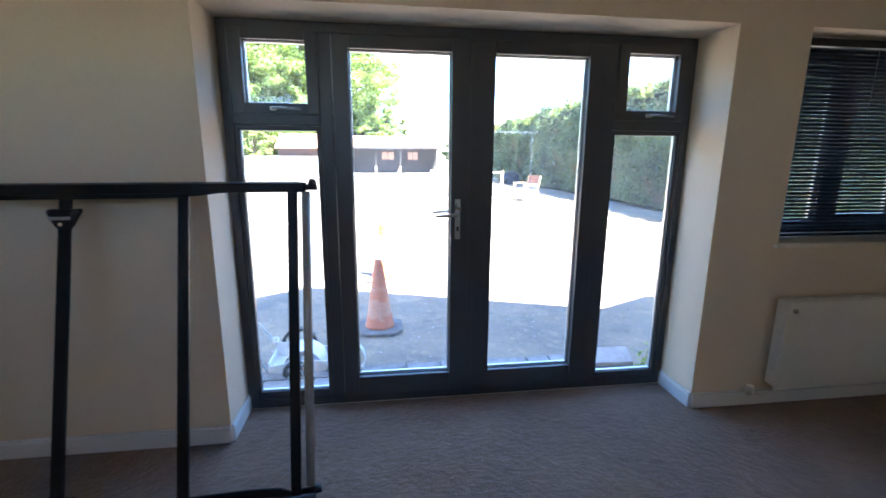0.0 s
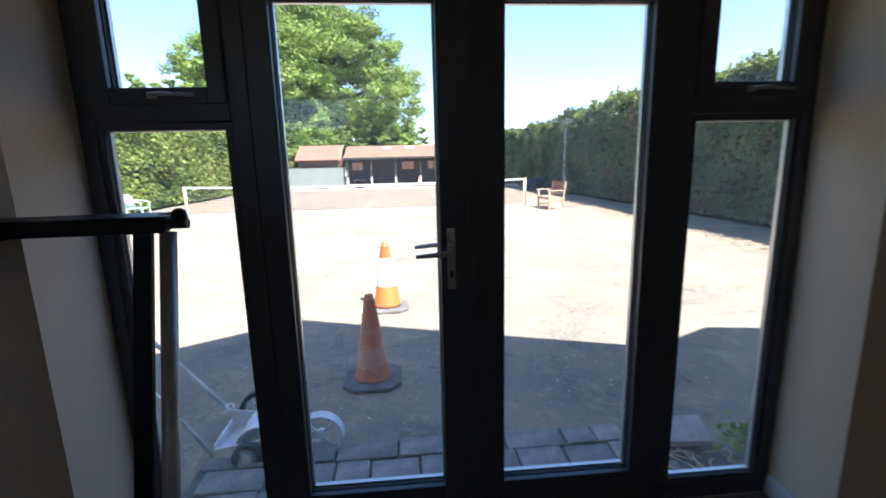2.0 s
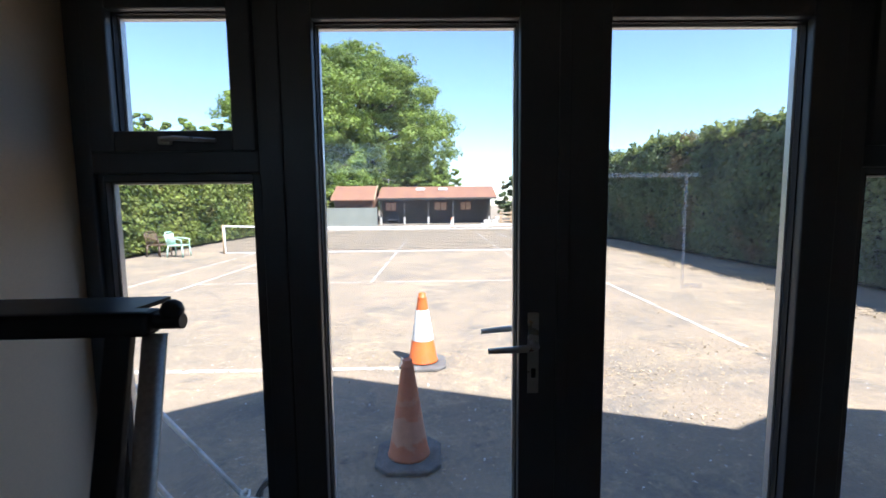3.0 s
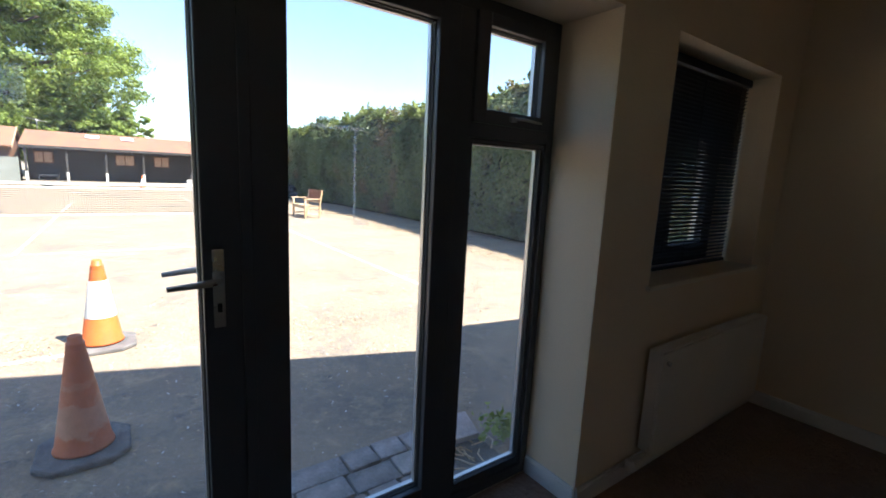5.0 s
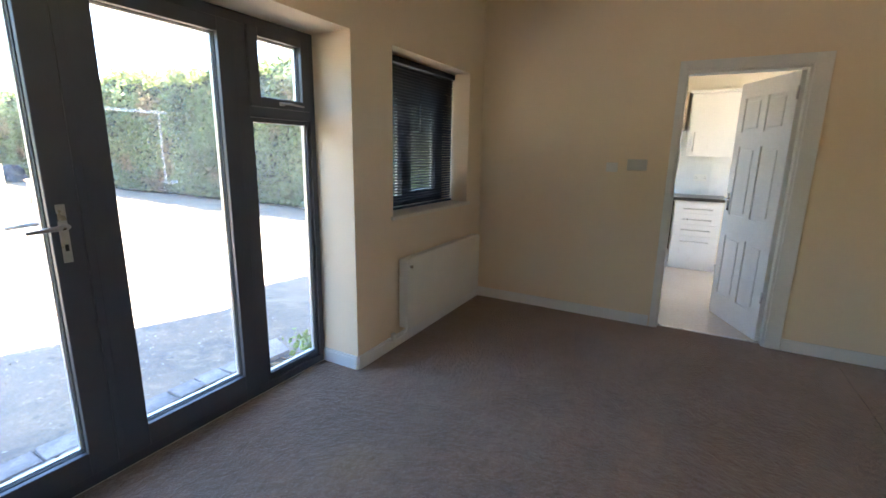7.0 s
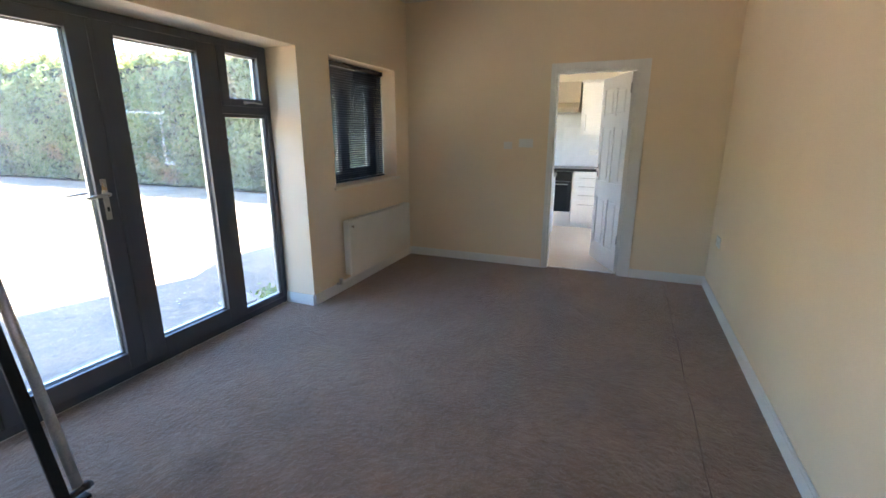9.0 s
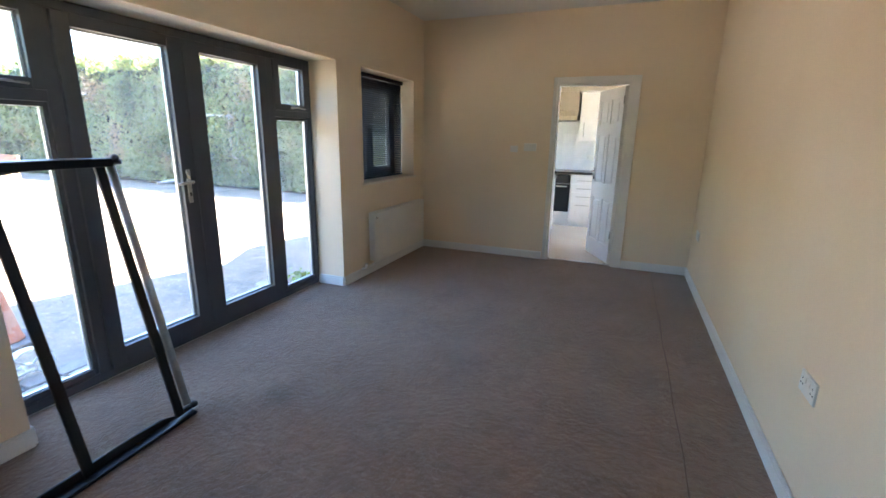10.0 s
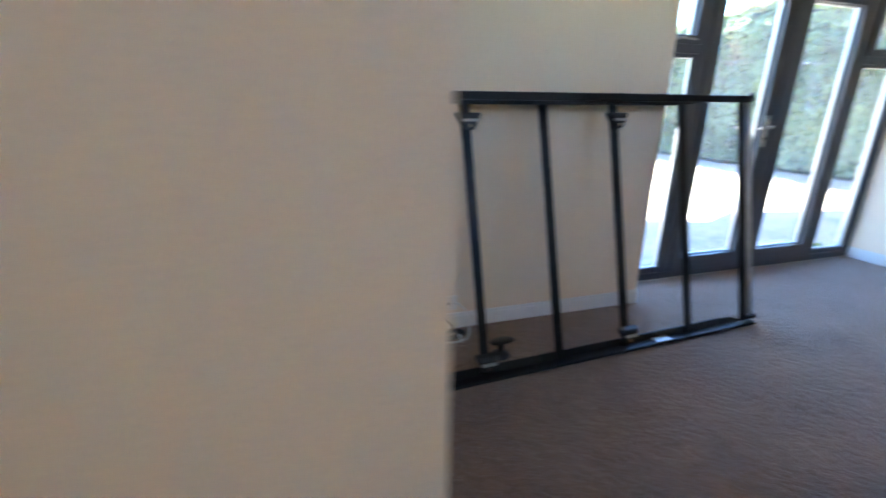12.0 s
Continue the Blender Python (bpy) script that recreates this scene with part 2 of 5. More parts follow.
def carpet_material():
    m = material("brown_carpet", (0.245, 0.166, 0.116), 0.95, vary=0.22, scale=2.2, fine=190, bump=0.8, second=(0.195, 0.130, 0.090), spec=0.1, depth=0.008)
    nt = m.node_tree
    n, link = nt.nodes, nt.links.new
    hsv = next(x for x in n if x.type == "HUE_SAT")
    co = next(x for x in n if x.type == "TEX_COORD")
    swirl = n.new("ShaderNodeTexNoise")
    swirl.inputs["Scale"].default_value, swirl.inputs["Detail"].default_value, swirl.inputs["Distortion"].default_value = 16.0, 10.0, 0.3
    link(co.outputs["Object"], swirl.inputs["Vector"])
    rng = n.new("ShaderNodeMapRange")
    rng.inputs["From Min"].default_value, rng.inputs["From Max"].default_value = 0.3, 0.7
    rng.inputs["To Min"].default_value, rng.inputs["To Max"].default_value = 0.84, 1.16
    link(swirl.outputs["Fac"], rng.inputs["Value"])
    mul = n.new("ShaderNodeMath")
    mul.operation = "MULTIPLY"
    link(hsv.inputs["Value"].links[0].from_socket, mul.inputs[0])
    link(rng.outputs["Result"], mul.inputs[1])
    bsdf = n["Principled BSDF"]
    bsdf.inputs["Sheen Weight"].default_value, bsdf.inputs["Sheen Roughness"].default_value = 0.45, 0.4
    bsdf.inputs["Sheen Tint"].default_value = (1.0, 0.93, 0.88, 1)
    bump = next(x for x in n if x.type == "BUMP")
    pile = n.new("ShaderNodeTexNoise")
    pile.inputs["Scale"].default_value, pile.inputs["Detail"].default_value, pile.inputs["Distortion"].default_value = 36.0, 9.0, 0.2
    link(co.outputs["Object"], pile.inputs["Vector"])
    relief = n.new("ShaderNodeBump")
    relief.inputs["Strength"].default_value, relief.inputs["Distance"].default_value = 0.7, 0.018
    link(pile.outputs["Fac"], relief.inputs["Height"])
    link(relief.outputs["Normal"], bump.inputs["Normal"])
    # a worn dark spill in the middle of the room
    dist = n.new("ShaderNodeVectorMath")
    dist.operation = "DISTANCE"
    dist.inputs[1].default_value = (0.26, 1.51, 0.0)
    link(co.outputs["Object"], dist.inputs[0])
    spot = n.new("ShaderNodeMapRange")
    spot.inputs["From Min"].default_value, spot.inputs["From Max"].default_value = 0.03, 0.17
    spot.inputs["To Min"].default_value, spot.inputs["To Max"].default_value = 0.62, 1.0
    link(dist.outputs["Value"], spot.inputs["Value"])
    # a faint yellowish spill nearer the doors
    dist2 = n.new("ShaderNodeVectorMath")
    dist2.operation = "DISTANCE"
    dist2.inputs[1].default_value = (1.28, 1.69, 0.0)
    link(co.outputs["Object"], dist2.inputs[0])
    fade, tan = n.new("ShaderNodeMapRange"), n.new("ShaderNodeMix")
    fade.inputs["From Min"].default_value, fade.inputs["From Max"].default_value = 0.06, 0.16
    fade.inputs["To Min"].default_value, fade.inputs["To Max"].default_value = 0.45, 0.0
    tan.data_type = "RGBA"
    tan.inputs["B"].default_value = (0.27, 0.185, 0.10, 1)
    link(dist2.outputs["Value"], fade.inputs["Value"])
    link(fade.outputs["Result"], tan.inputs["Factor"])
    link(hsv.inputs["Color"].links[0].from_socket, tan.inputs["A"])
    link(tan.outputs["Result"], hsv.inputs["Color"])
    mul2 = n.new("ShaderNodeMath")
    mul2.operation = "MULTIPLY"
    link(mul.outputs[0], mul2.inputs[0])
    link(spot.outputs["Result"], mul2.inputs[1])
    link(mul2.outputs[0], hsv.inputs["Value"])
    return m


def ground_material():
    """Old asphalt: grey tar showing through pale dust, straw-coloured litter, dark stains and grit."""
    m = material("dusty_asphalt", (0.272, 0.212, 0.152), 0.95, vary=0.10, scale=0.55, fine=38, bump=0.6, second=(0.205, 0.168, 0.128), spec=0.15, depth=0.012)
    nt = m.node_tree
    n, link = nt.nodes, nt.links.new
    hsv = next(x for x in n if x.type == "HUE_SAT")
    co = next(x for x in n if x.type == "TEX_COORD")

    def layer(source, colour, scale, low, high, detail=10.0, rough=0.72, warp=0.0):
        tex, rng, mix = n.new("ShaderNodeTexNoise"), n.new("ShaderNodeMapRange"), n.new("ShaderNodeMix")
        tex.inputs["Scale"].default_value, tex.inputs["Detail"].default_value = scale, detail
        tex.inputs["Roughness"].default_value, tex.inputs["Distortion"].default_value = rough, warp
        rng.inputs["From Min"].default_value, rng.inputs["From Max"].default_value = low, high
        mix.data_type = "RGBA"
        link(co.outputs["Object"], tex.inputs["Vector"])
        link(tex.outputs["Fac"], rng.inputs["Value"])
        link(rng.outputs["Result"], mix.inputs["Factor"])
        link(source, mix.inputs["A"])
        mix.inputs["B"].default_value = (*colour, 1)
        return mix.outputs["Result"]

    out = hsv.inputs["Color"].links[0].from_socket
    out = layer(out, (0.15, 0.133, 0.115), 0.8, 0.48, 0.64, 12, 0.8, 0.6)
    out = layer(out, (0.37, 0.295, 0.19), 2.0, 0.52, 0.66, 12, 0.85, 0.3)
    out = layer(out, (0.36, 0.285, 0.18), 6.0, 0.57, 0.66, 12, 0.8)
    out = layer(out, (0.11, 0.098, 0.086), 3.2, 0.57, 0.66, 12, 0.8)
    out = layer(out, (0.55, 0.52, 0.47), 30.0, 0.68, 0.72, 4, 0.6)
    out = layer(out, (0.09, 0.08, 0.072), 45.0, 0.66, 0.72, 4, 0.6)
    link(out, hsv.inputs["Color"])
    return m


def strip_film_material():
    """Thin cloudy film that lets light through."""
    m = bpy.data.materials.new("tape_residue")
    m.use_nodes = True
    n, link = m.node_tree.nodes, m.node_tree.links.new
    n.remove(n["Principled BSDF"])
    clear, film, mix = n.new("ShaderNodeBsdfTransparent"), n.new("ShaderNodeBsdfTranslucent"), n.new("ShaderNodeMixShader")
    film.inputs["Color"].default_value = (0.85, 0.86, 0.88, 1)
    mix.inputs[0].default_value = 0.13
    link(clear.outputs[0], mix.inputs[1])
    link(film.outputs[0], mix.inputs[2])
    link(mix.outputs[0], n["Material Output"].inputs["Surface"])
    return m




def worn_line_material():
    """White paint flaked and dusted away in patches, so that the ground shows between."""
    m = material("worn_court_line", (0.62, 0.59, 0.53), 0.9, vary=0.15, scale=1.2, fine=30, bump=0.2, second=(0.42, 0.37, 0.30))
    n, link = m.node_tree.nodes, m.node_tree.links.new
    gone, mix, total = n.new("ShaderNodeBsdfTransparent"), n.new("ShaderNodeMixShader"), None
    co = next(q for q in n if q.type == "TEX_COORD")
    for size, low, high in ((0.9, 0.52, 0.74), (14.0, 0.46, 0.70)):
        tex, rng_ = n.new("ShaderNodeTexNoise"), n.new("ShaderNodeMapRange")
        tex.inputs["Scale"].default_value, tex.inputs["Detail"].default_value = size, 8.0
        rng_.inputs["From Min"].default_value, rng_.inputs["From Max"].default_value = low, high
        link(co.outputs["Object"], tex.inputs["Vector"])
        link(tex.outputs["Fac"], rng_.inputs["Value"])
        if total is None:
            total = rng_.outputs["Result"]
        else:
            top = n.new("ShaderNodeMath")
            top.operation = "MAXIMUM"
            link(total, top.inputs[0])
            link(rng_.outputs["Result"], top.inputs[1])
            total = top.outputs[0]
    link(total, mix.inputs[0])
    link(n["Principled BSDF"].outputs[0], mix.inputs[1])
    link(gone.outputs[0], mix.inputs[2])
    link(mix.outputs[0], n["Material Output"].inputs["Surface"])
    return m


def scuffed_cone_material():
    """Faded orange plastic with a pale band where a sleeve was torn off."""
    m = material("faded_scuffed_cone", (0.52, 0.15, 0.062), 0.6, vary=0.10, scale=5, fine=18, bump=0.15, second=(0.50, 0.17, 0.085))
    n, link = m.node_tree.nodes, m.node_tree.links.new
    hsv = next(q for q in n if q.type == "HUE_SAT")
    co = next(q for q in n if q.type == "TEX_COORD")
    split, rough, wobble = n.new("ShaderNodeSeparateXYZ"), n.new("ShaderNodeTexNoise"), n.new("ShaderNodeMath")
    rough.inputs["Scale"].default_value, rough.inputs["Detail"].default_value, rough.inputs["Roughness"].default_value = 11.0, 9.0, 0.7
    wobble.operation = "MULTIPLY_ADD"
    wobble.inputs[1].default_value = 0.30
    link(co.outputs["Object"], split.inputs[0])
    link(co.outputs["Object"], rough.inputs["Vector"])
    link(rough.outputs["Fac"], wobble.inputs[0])
    link(split.outputs["Z"], wobble.inputs[2])
    band = n.new("ShaderNodeValToRGB")
    band.color_ramp.interpolation = "EASE"
    stops = band.color_ramp.elements
    stops[0].position, stops[0].color = 0.27, (0, 0, 0, 1)
    stops[1].position, stops[1].color = 0.31, (0.6, 0.6, 0.6, 1)
    for at, v in ((0.45, 0.55), (0.49, 0.08), (0.53, 0.05), (0.55, 0.35), (0.58, 0.3), (0.61, 0.0)):
        e = stops.new(at)
        e.color = (v, v, v, 1)
    link(wobble.outputs[0], band.inputs["Fac"])
    mix = n.new("ShaderNodeMix")
    mix.data_type = "RGBA"
    mix.inputs["B"].default_value = (0.54, 0.34, 0.235, 1)
    link(band.outputs["Color"], mix.inputs["Factor"])
    link(hsv.inputs["Color"].links[0].from_socket, mix.inputs["A"])
    link(mix.outputs["Result"], hsv.inputs["Color"])
    return m


M["cone_old"] = scuffed_cone_material()
M["line"] = worn_line_material()
M["strip_film"] = strip_film_material()
M["carpet"] = carpet_material()
M["asphalt"] = ground_material()

# ---- building helpers ----
BASE = {}


def box(bm, x0, x1, y0, y1, z0, z1, bevel=0.0, m=None):
    verts = bmesh.ops.create_cube(bm, size=1.0)["verts"]
    bmesh.ops.scale(bm, vec=(x1 - x0, y1 - y0, z1 - z0), verts=verts)
    bmesh.ops.translate(bm, vec=((x0 + x1) / 2, (y0 + y1) / 2, (z0 + z1) / 2), verts=verts)
    if bevel:
        edges = list({e for v in verts for e in v.link_edges})
        out = bmesh.ops.bevel(bm, geom=edges, offset=bevel, segments=2, affect="EDGES", profile=0.6)
        verts = list({v for f in out["faces"] for v in f.verts} | {v for v in verts if v.is_valid})
    if m is not None:
        bmesh.ops.transform(bm, matrix=m, verts=verts)
    return bm


def one_box(*a, **k):
    return box(bmesh.new(), *a, **k)


def tube(bm, points, radius, sides=10, flat=1.0, caps=True):
    """A round bar along points; radius one number or one a point; flat squeezes it across."""
    pts = [Vector(p) for p in points]
    radii = radius if isinstance(radius, (list, tuple)) else [radius] * len(pts)
    rings = []
    ref = None
    for i, p in enumerate(pts):
        d = (pts[min(i + 1, len(pts) - 1)] - pts[max(i - 1, 0)]).normalized()
        if ref is None:
            ref = Vector((0, 0, 1)) if abs(d.z) < 0.9 else Vector((1, 0, 0))
        u = d.cross(ref).normalized()
        v = u.cross(d).normalized()
        ref = v
        rings.append([bm.verts.new(p + radii[i] * (math.cos(2 * math.pi * k / sides) * u + flat * math.sin(2 * math.pi * k / sides) * v)) for k in range(sides)])
    for a, b in zip(rings, rings[1:]):
        for k in range(sides):
            bm.faces.new((a[k], a[(k + 1) % sides], b[(k + 1) % sides], b[k])).smooth = True
    if caps:
        bm.faces.new(rings[0][::-1])
        bm.faces.new(rings[-1])
    return bm


def one_tube(*a, **k):
    return tube(bmesh.new(), *a, **k)


def lathe(bm, profile, centre, sides=24, k=1.0):
    """Turned about a vertical axis: profile of (radius, z), times k."""
    cx, cy, cz = centre
    profile = [(r * k, z * k) for r, z in profile]
    rings = [[bm.verts.new((cx + r * math.cos(2 * math.pi * k / sides), cy + r * math.sin(2 * math.pi * k / sides), cz + z)) for k in range(sides)] for r, z in profile]
    for a, b in zip(rings, rings[1:]):
        for k in range(sides):
            bm.faces.new((a[k], a[(k + 1) % sides], b[(k + 1) % sides], b[k])).smooth = True
    bm.faces.new(rings[0][::-1])
    bm.faces.new(rings[-1])
    return bm


def prism(bm, profile, axis, a, b):
    """Extrudes a closed outline: axis 'y' takes (x, z), 'x' takes (y, z), 'z' takes (x, y)."""
    def at(p, q):
        return {"y": (p[0], q, p[1]), "x": (q, p[0], p[1]), "z": (p[0], p[1], q)}[axis]
    lo, hi = [bm.verts.new(at(p, a)) for p in profile], [bm.verts.new(at(p, b)) for p in profile]
    n = len(profile)
    for k in range(n):
        bm.faces.new((lo[k], lo[(k + 1) % n], hi[(k + 1) % n], hi[k]))
    bm.faces.new(lo[::-1])
    bm.faces.new(hi)
    bmesh.ops.recalc_face_normals(bm, faces=bm.faces)
    return bm


def to_mesh(name, bm, mat, shift=None):
    if shift is not None:
        bmesh.ops.translate(bm, vec=-shift, verts=bm.verts)
    bmesh.ops.recalc_face_normals(bm, faces=bm.faces)
    me = bpy.data.meshes.new(name)
    bm.to_mesh(me)
    bm.free()
    me.materials.append(mat)
    return me


def thing(name, base, label, category, group=""):
    ob = new(name)
    ob.empty_display_size = 0.1
    ob.location = base
    BASE[ob] = Vector(base)
    return tagged(ob, label, category, group)


def part(name, bm, mat, parent, label=""):
    """Links a bmesh in world coordinates as one mesh under a thing or a part."""
    shift = BASE[parent]
    ob = new(name, to_mesh(name, bm, mat, shift))
    ob.parent = parent
    BASE[ob] = shift
    return tagged(ob, label)


def piece(name, mesh, parent, offset, rot=None):
    """Shares one mesh between alike pieces; offset from the parent's base."""
    ob = new(name, mesh)
    ob.parent = parent
    ob.matrix_local = Matrix.Translation(offset) @ (rot or Matrix())
    return ob


def solid(name, bm, mat, label, category, base=None, group=""):
    """A thing of one mesh."""
    base = Vector(base or (0, 0, 0))
    ob = new(name, to_mesh(name, bm, mat, base))
    ob.location = base
    BASE[ob] = base
    return tagged(ob, label, category, group)


def structure(name, bm, mat, label=""):
    ob = new(name, to_mesh(name, bm, mat))
    BASE[ob] = Vector((0, 0, 0))
    return tagged(ob, label, kind="structure")


def from_arrays(name, verts, faces, mat):
    me = bpy.data.meshes.new(name)
    me.from_pydata(verts.tolist(), [], faces.tolist())
    me.materials.append(mat)
    return me


def leaf_mesh(name, centres, normals, size, mat, rng, stretch=1.6):
    """Many small bent leaf sprays as one mesh."""
    n = len(centres)
    a = np.cross(normals, rng.normal(size=(n, 3)))
    a /= np.linalg.norm(a, axis=1)[:, None] + 1e-9
    b = np.cross(normals, a)
    s = size * rng.uniform(0.6, 1.35, (n, 1))
    tip, side = a * s * stretch * 0.5, b * s * 0.5
    bend = normals * s * 0.22
    v = np.stack([centres - tip - bend, centres + side, centres + tip - bend, centres - side], 1).reshape(-1, 3)
    f = np.arange(4 * n).reshape(-1, 4)
    tri = np.concatenate([f[:, [0, 1, 3]], f[:, [1, 2, 3]]])
    return from_arrays(name, v, tri, mat)

# ---- plan (metres) ----
WX, EX, NY, SY = -2.45, 3.81, 2.27, -0.87     # inner faces of the room
CEIL, OUT = 2.75, 2.66                        # ceiling; outer face of the north wall
DX0, DX1, DTOP = -0.52, 1.98, 2.045           # glazed doors' opening
VX0, VX1, VZ0, VZ1 = 2.38, 3.52, 0.935, 2.045  # window opening
KX, KE, KS = 3.93, 6.66, -1.2                 # kitchen
KY0, KY1, KTOP = -0.11, 0.656, 2.01           # kitchen doorway, raw opening
HY = 0.39                                     # north side of the hall opening
G = -0.22                                     # ground outside

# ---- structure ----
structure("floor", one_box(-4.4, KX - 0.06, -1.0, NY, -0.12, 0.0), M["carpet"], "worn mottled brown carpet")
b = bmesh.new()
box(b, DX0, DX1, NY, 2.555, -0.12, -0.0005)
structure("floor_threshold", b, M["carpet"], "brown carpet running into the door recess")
structure("floor_kitchen", one_box(KX - 0.06, KE + 0.1, KS - 0.1, NY, -0.12, 0.0), M["lino"], "pale wood-toned vinyl floor")

b = bmesh.new()
box(b, WX - 0.50, DX0, NY, OUT, G - 0.3, 2.85)
box(b, DX0, DX1, NY, OUT, DTOP, 2.85)
box(b, DX0, DX1, 2.56, OUT, G - 0.3, -0.02)
box(b, DX1, VX0, NY, OUT, G - 0.3, 2.85)
box(b, VX0, VX1, NY, OUT, G - 0.3, VZ0)
box(b, VX0, VX1, NY, OUT, VZ1, 2.85)
box(b, VX1, 4.3, NY, OUT, G - 0.3, 2.85)
box(b, 4.3, 6.2, NY, OUT, G - 0.3, 0.95)
box(b, 4.3, 6.2, NY, OUT, 2.25, 2.85)
box(b, 6.2, KE + 0.2, NY, OUT, G - 0.3, 2.85)
structure("wall_north", b, M["wall"], "thick magnolia-painted wall with deep door recess")

b = bmesh.new()
box(b, EX, KX, KY1, NY, -0.1, 2.85)
box(b, EX, KX, SY - 0.12, KY0, -0.1, 2.85)
box(b, EX, KX, KY0, KY1, KTOP, 2.85)
structure("wall_east", b, M["wall"], "magnolia-painted wall with kitchen doorway")
b = one_box(-4.4, -1.5, SY - 0.12, SY, -0.1, 2.85)
box(b, -0.05, EX, SY - 0.12, SY, -0.1, 2.85)
box(b, -1.5, -0.05, SY - 0.12, SY, -0.1, 1.74)
box(b, -1.5, -0.05, SY - 0.12, SY, 2.17, 2.85)
structure("wall_south", b, M["wall"], "plain magnolia-painted long wall")
structure("wall_west", one_box(WX - 0.50, WX, HY, NY, -0.1, 2.85), M["wall"], "magnolia-painted wall beside the hall opening")
structure("wall_hall_north", one_box(-4.52, WX - 0.50, NY, NY + 0.15, -0.1, 2.85), M["wall"], "magnolia-painted hall wall")
b = one_box(-4.52, -4.4, SY - 0.12, 0.75, -0.1, 2.85)
box(b, -4.52, -4.4, 2.05, NY, -0.1, 2.85)
box(b, -4.52, -4.4, 0.75, 2.05, -0.1, 0.1)
box(b, -4.52, -4.4, 0.75, 2.05, 2.15, 2.85)
structure("wall_hall_west", b, M["wall"], "magnolia-painted hall end wall")
structure("wall_kitchen_east", one_box(KE, KE + 0.2, KS, NY, -0.1, 2.85), M["ivory"], "ivory-painted kitchen wall")
b = one_box(KX, 5.0, KS - 0.15, KS, -0.1, 2.85)
box(b, 5.9, KE + 0.2, KS - 0.15, KS, -0.1, 2.85)
box(b, 5.0, 5.9, KS - 0.15, KS, -0.1, 1.05)
box(b, 5.0, 5.9, KS - 0.15, KS, 2.1, 2.85)
structure("wall_kitchen_south", b, M["ivory"], "ivory-painted kitchen wall")
structure("ceiling", one_box(-4.4, EX, SY, NY, CEIL, 2.84), M["ceiling"], "plain off-white ceiling")
structure("ceiling_kitchen", one_box(KX, KE, KS, NY, 2.42, 2.84), M["ceiling"], "plain off-white kitchen ceiling")
# roof is out of view; its gables are outlined to cast the yard's shadow
b = bmesh.new()
box(b, -4.55, KE + 0.25, -1.5, OUT, 2.855, 3.29)
prism(b, [(-1.05, 3.285), (4.08, 3.285), (1.72, 5.52)], "y", -1.5, OUT)
prism(b, [(4.08, 3.285), (6.9, 3.285), (5.12, 3.98)], "y", -1.5, OUT)
structure("roof", b, M["roof"], "unseen tiled gabled roof, outlined to cast the yard's shadow")


def skirting(name, x0, x1, y0, y1):
    b = one_box(x0, x1, y0, y1, 0.001, 0.075)
    if x1 - x0 > y1 - y0:
        box(b, x0, x1, y0 + 0.003, y1 - 0.003, 0.075, 0.092, 0.003)
    else:
        box(b, x0 + 0.003, x1 - 0.003, y0, y1, 0.075, 0.092, 0.003)
    structure(name, b, M["trim"], "white gloss skirting board")


T = 0.016
skirting("baseboard_north_1", WX, DX0, NY - T, NY)
skirting("baseboard_north_2", DX1, EX, NY - T, NY)
skirting("baseboard_reveal_1", DX0, DX0 + T, NY, 2.553)
skirting("baseboard_reveal_2", DX1 - T, DX1, NY, 2.553)
skirting("baseboard_east_1", EX - T, EX, 0.70, NY - T)
skirting("baseboard_east_2", EX - T, EX, SY + T, -0.20)
skirting("baseboard_south", -4.4, EX, SY, SY + T)
skirting("baseboard_west", WX, WX + T, HY, NY - T)

# carpet seam beside the long wall
b = bmesh.new()
for i in range(24):
    x0 = -1.6 + i * 0.22
    tube(b, [(x0, -0.518 + 0.004 * math.sin(i * 1.7), 0.001), (x0 + 0.22, -0.518 + 0.004 * math.sin((i + 1) * 1.7), 0.001)], 0.002, 5, 0.45)
structure("trim_carpet_seam", b, material("seam_shade", (0.13, 0.092, 0.074), 0.95, vary=0.2, bump=0.3), "joint line between carpet widths")


# ---- glazed doors ----
def ring(bm, x0, x1, z0, z1, y0, y1, w, bevel=0.004):
    """A rectangular frame of width w (left, right, bottom, top) with butted corners."""
    l, r, bo, to = w if isinstance(w, tuple) else (w,) * 4
    box(bm, x0, x0 + l, y0, y1, z0, z1, bevel)
    box(bm, x1 - r, x1, y0, y1, z0, z1, bevel)
    if bo:
        box(bm, x0 + l, x1 - r, y0, y1, z0, z0 + bo, bevel)
    if to:
        box(bm, x0 + l, x1 - r, y0, y1, z1 - to, z1, bevel)
    return bm


def glazing(parent, x0, x1, z0, z1, y, label="clear double-glazed pane"):
    """Pane, rubber gasket and the pale spacer bar round its edge."""
    p = part("pane", one_box(x0 - 0.004, x1 + 0.004, y - 0.003, y + 0.003, z0 - 0.004, z1 + 0.004), M["pane"], parent, label)
    p.visible_shadow = False
    part("gasket", ring(bmesh.new(), x0 - 0.006, x1 + 0.006, z0 - 0.006, z1 + 0.006, y - 0.02, y - 0.004, 0.009, 0.0), M["gasket"], p)
    part("spacer_bar", ring(bmesh.new(), x0, x1, z0, z1, y + 0.004, y + 0.022, 0.007, 0.0), M["spacer"], p, "pale aluminium spacer")
    return p


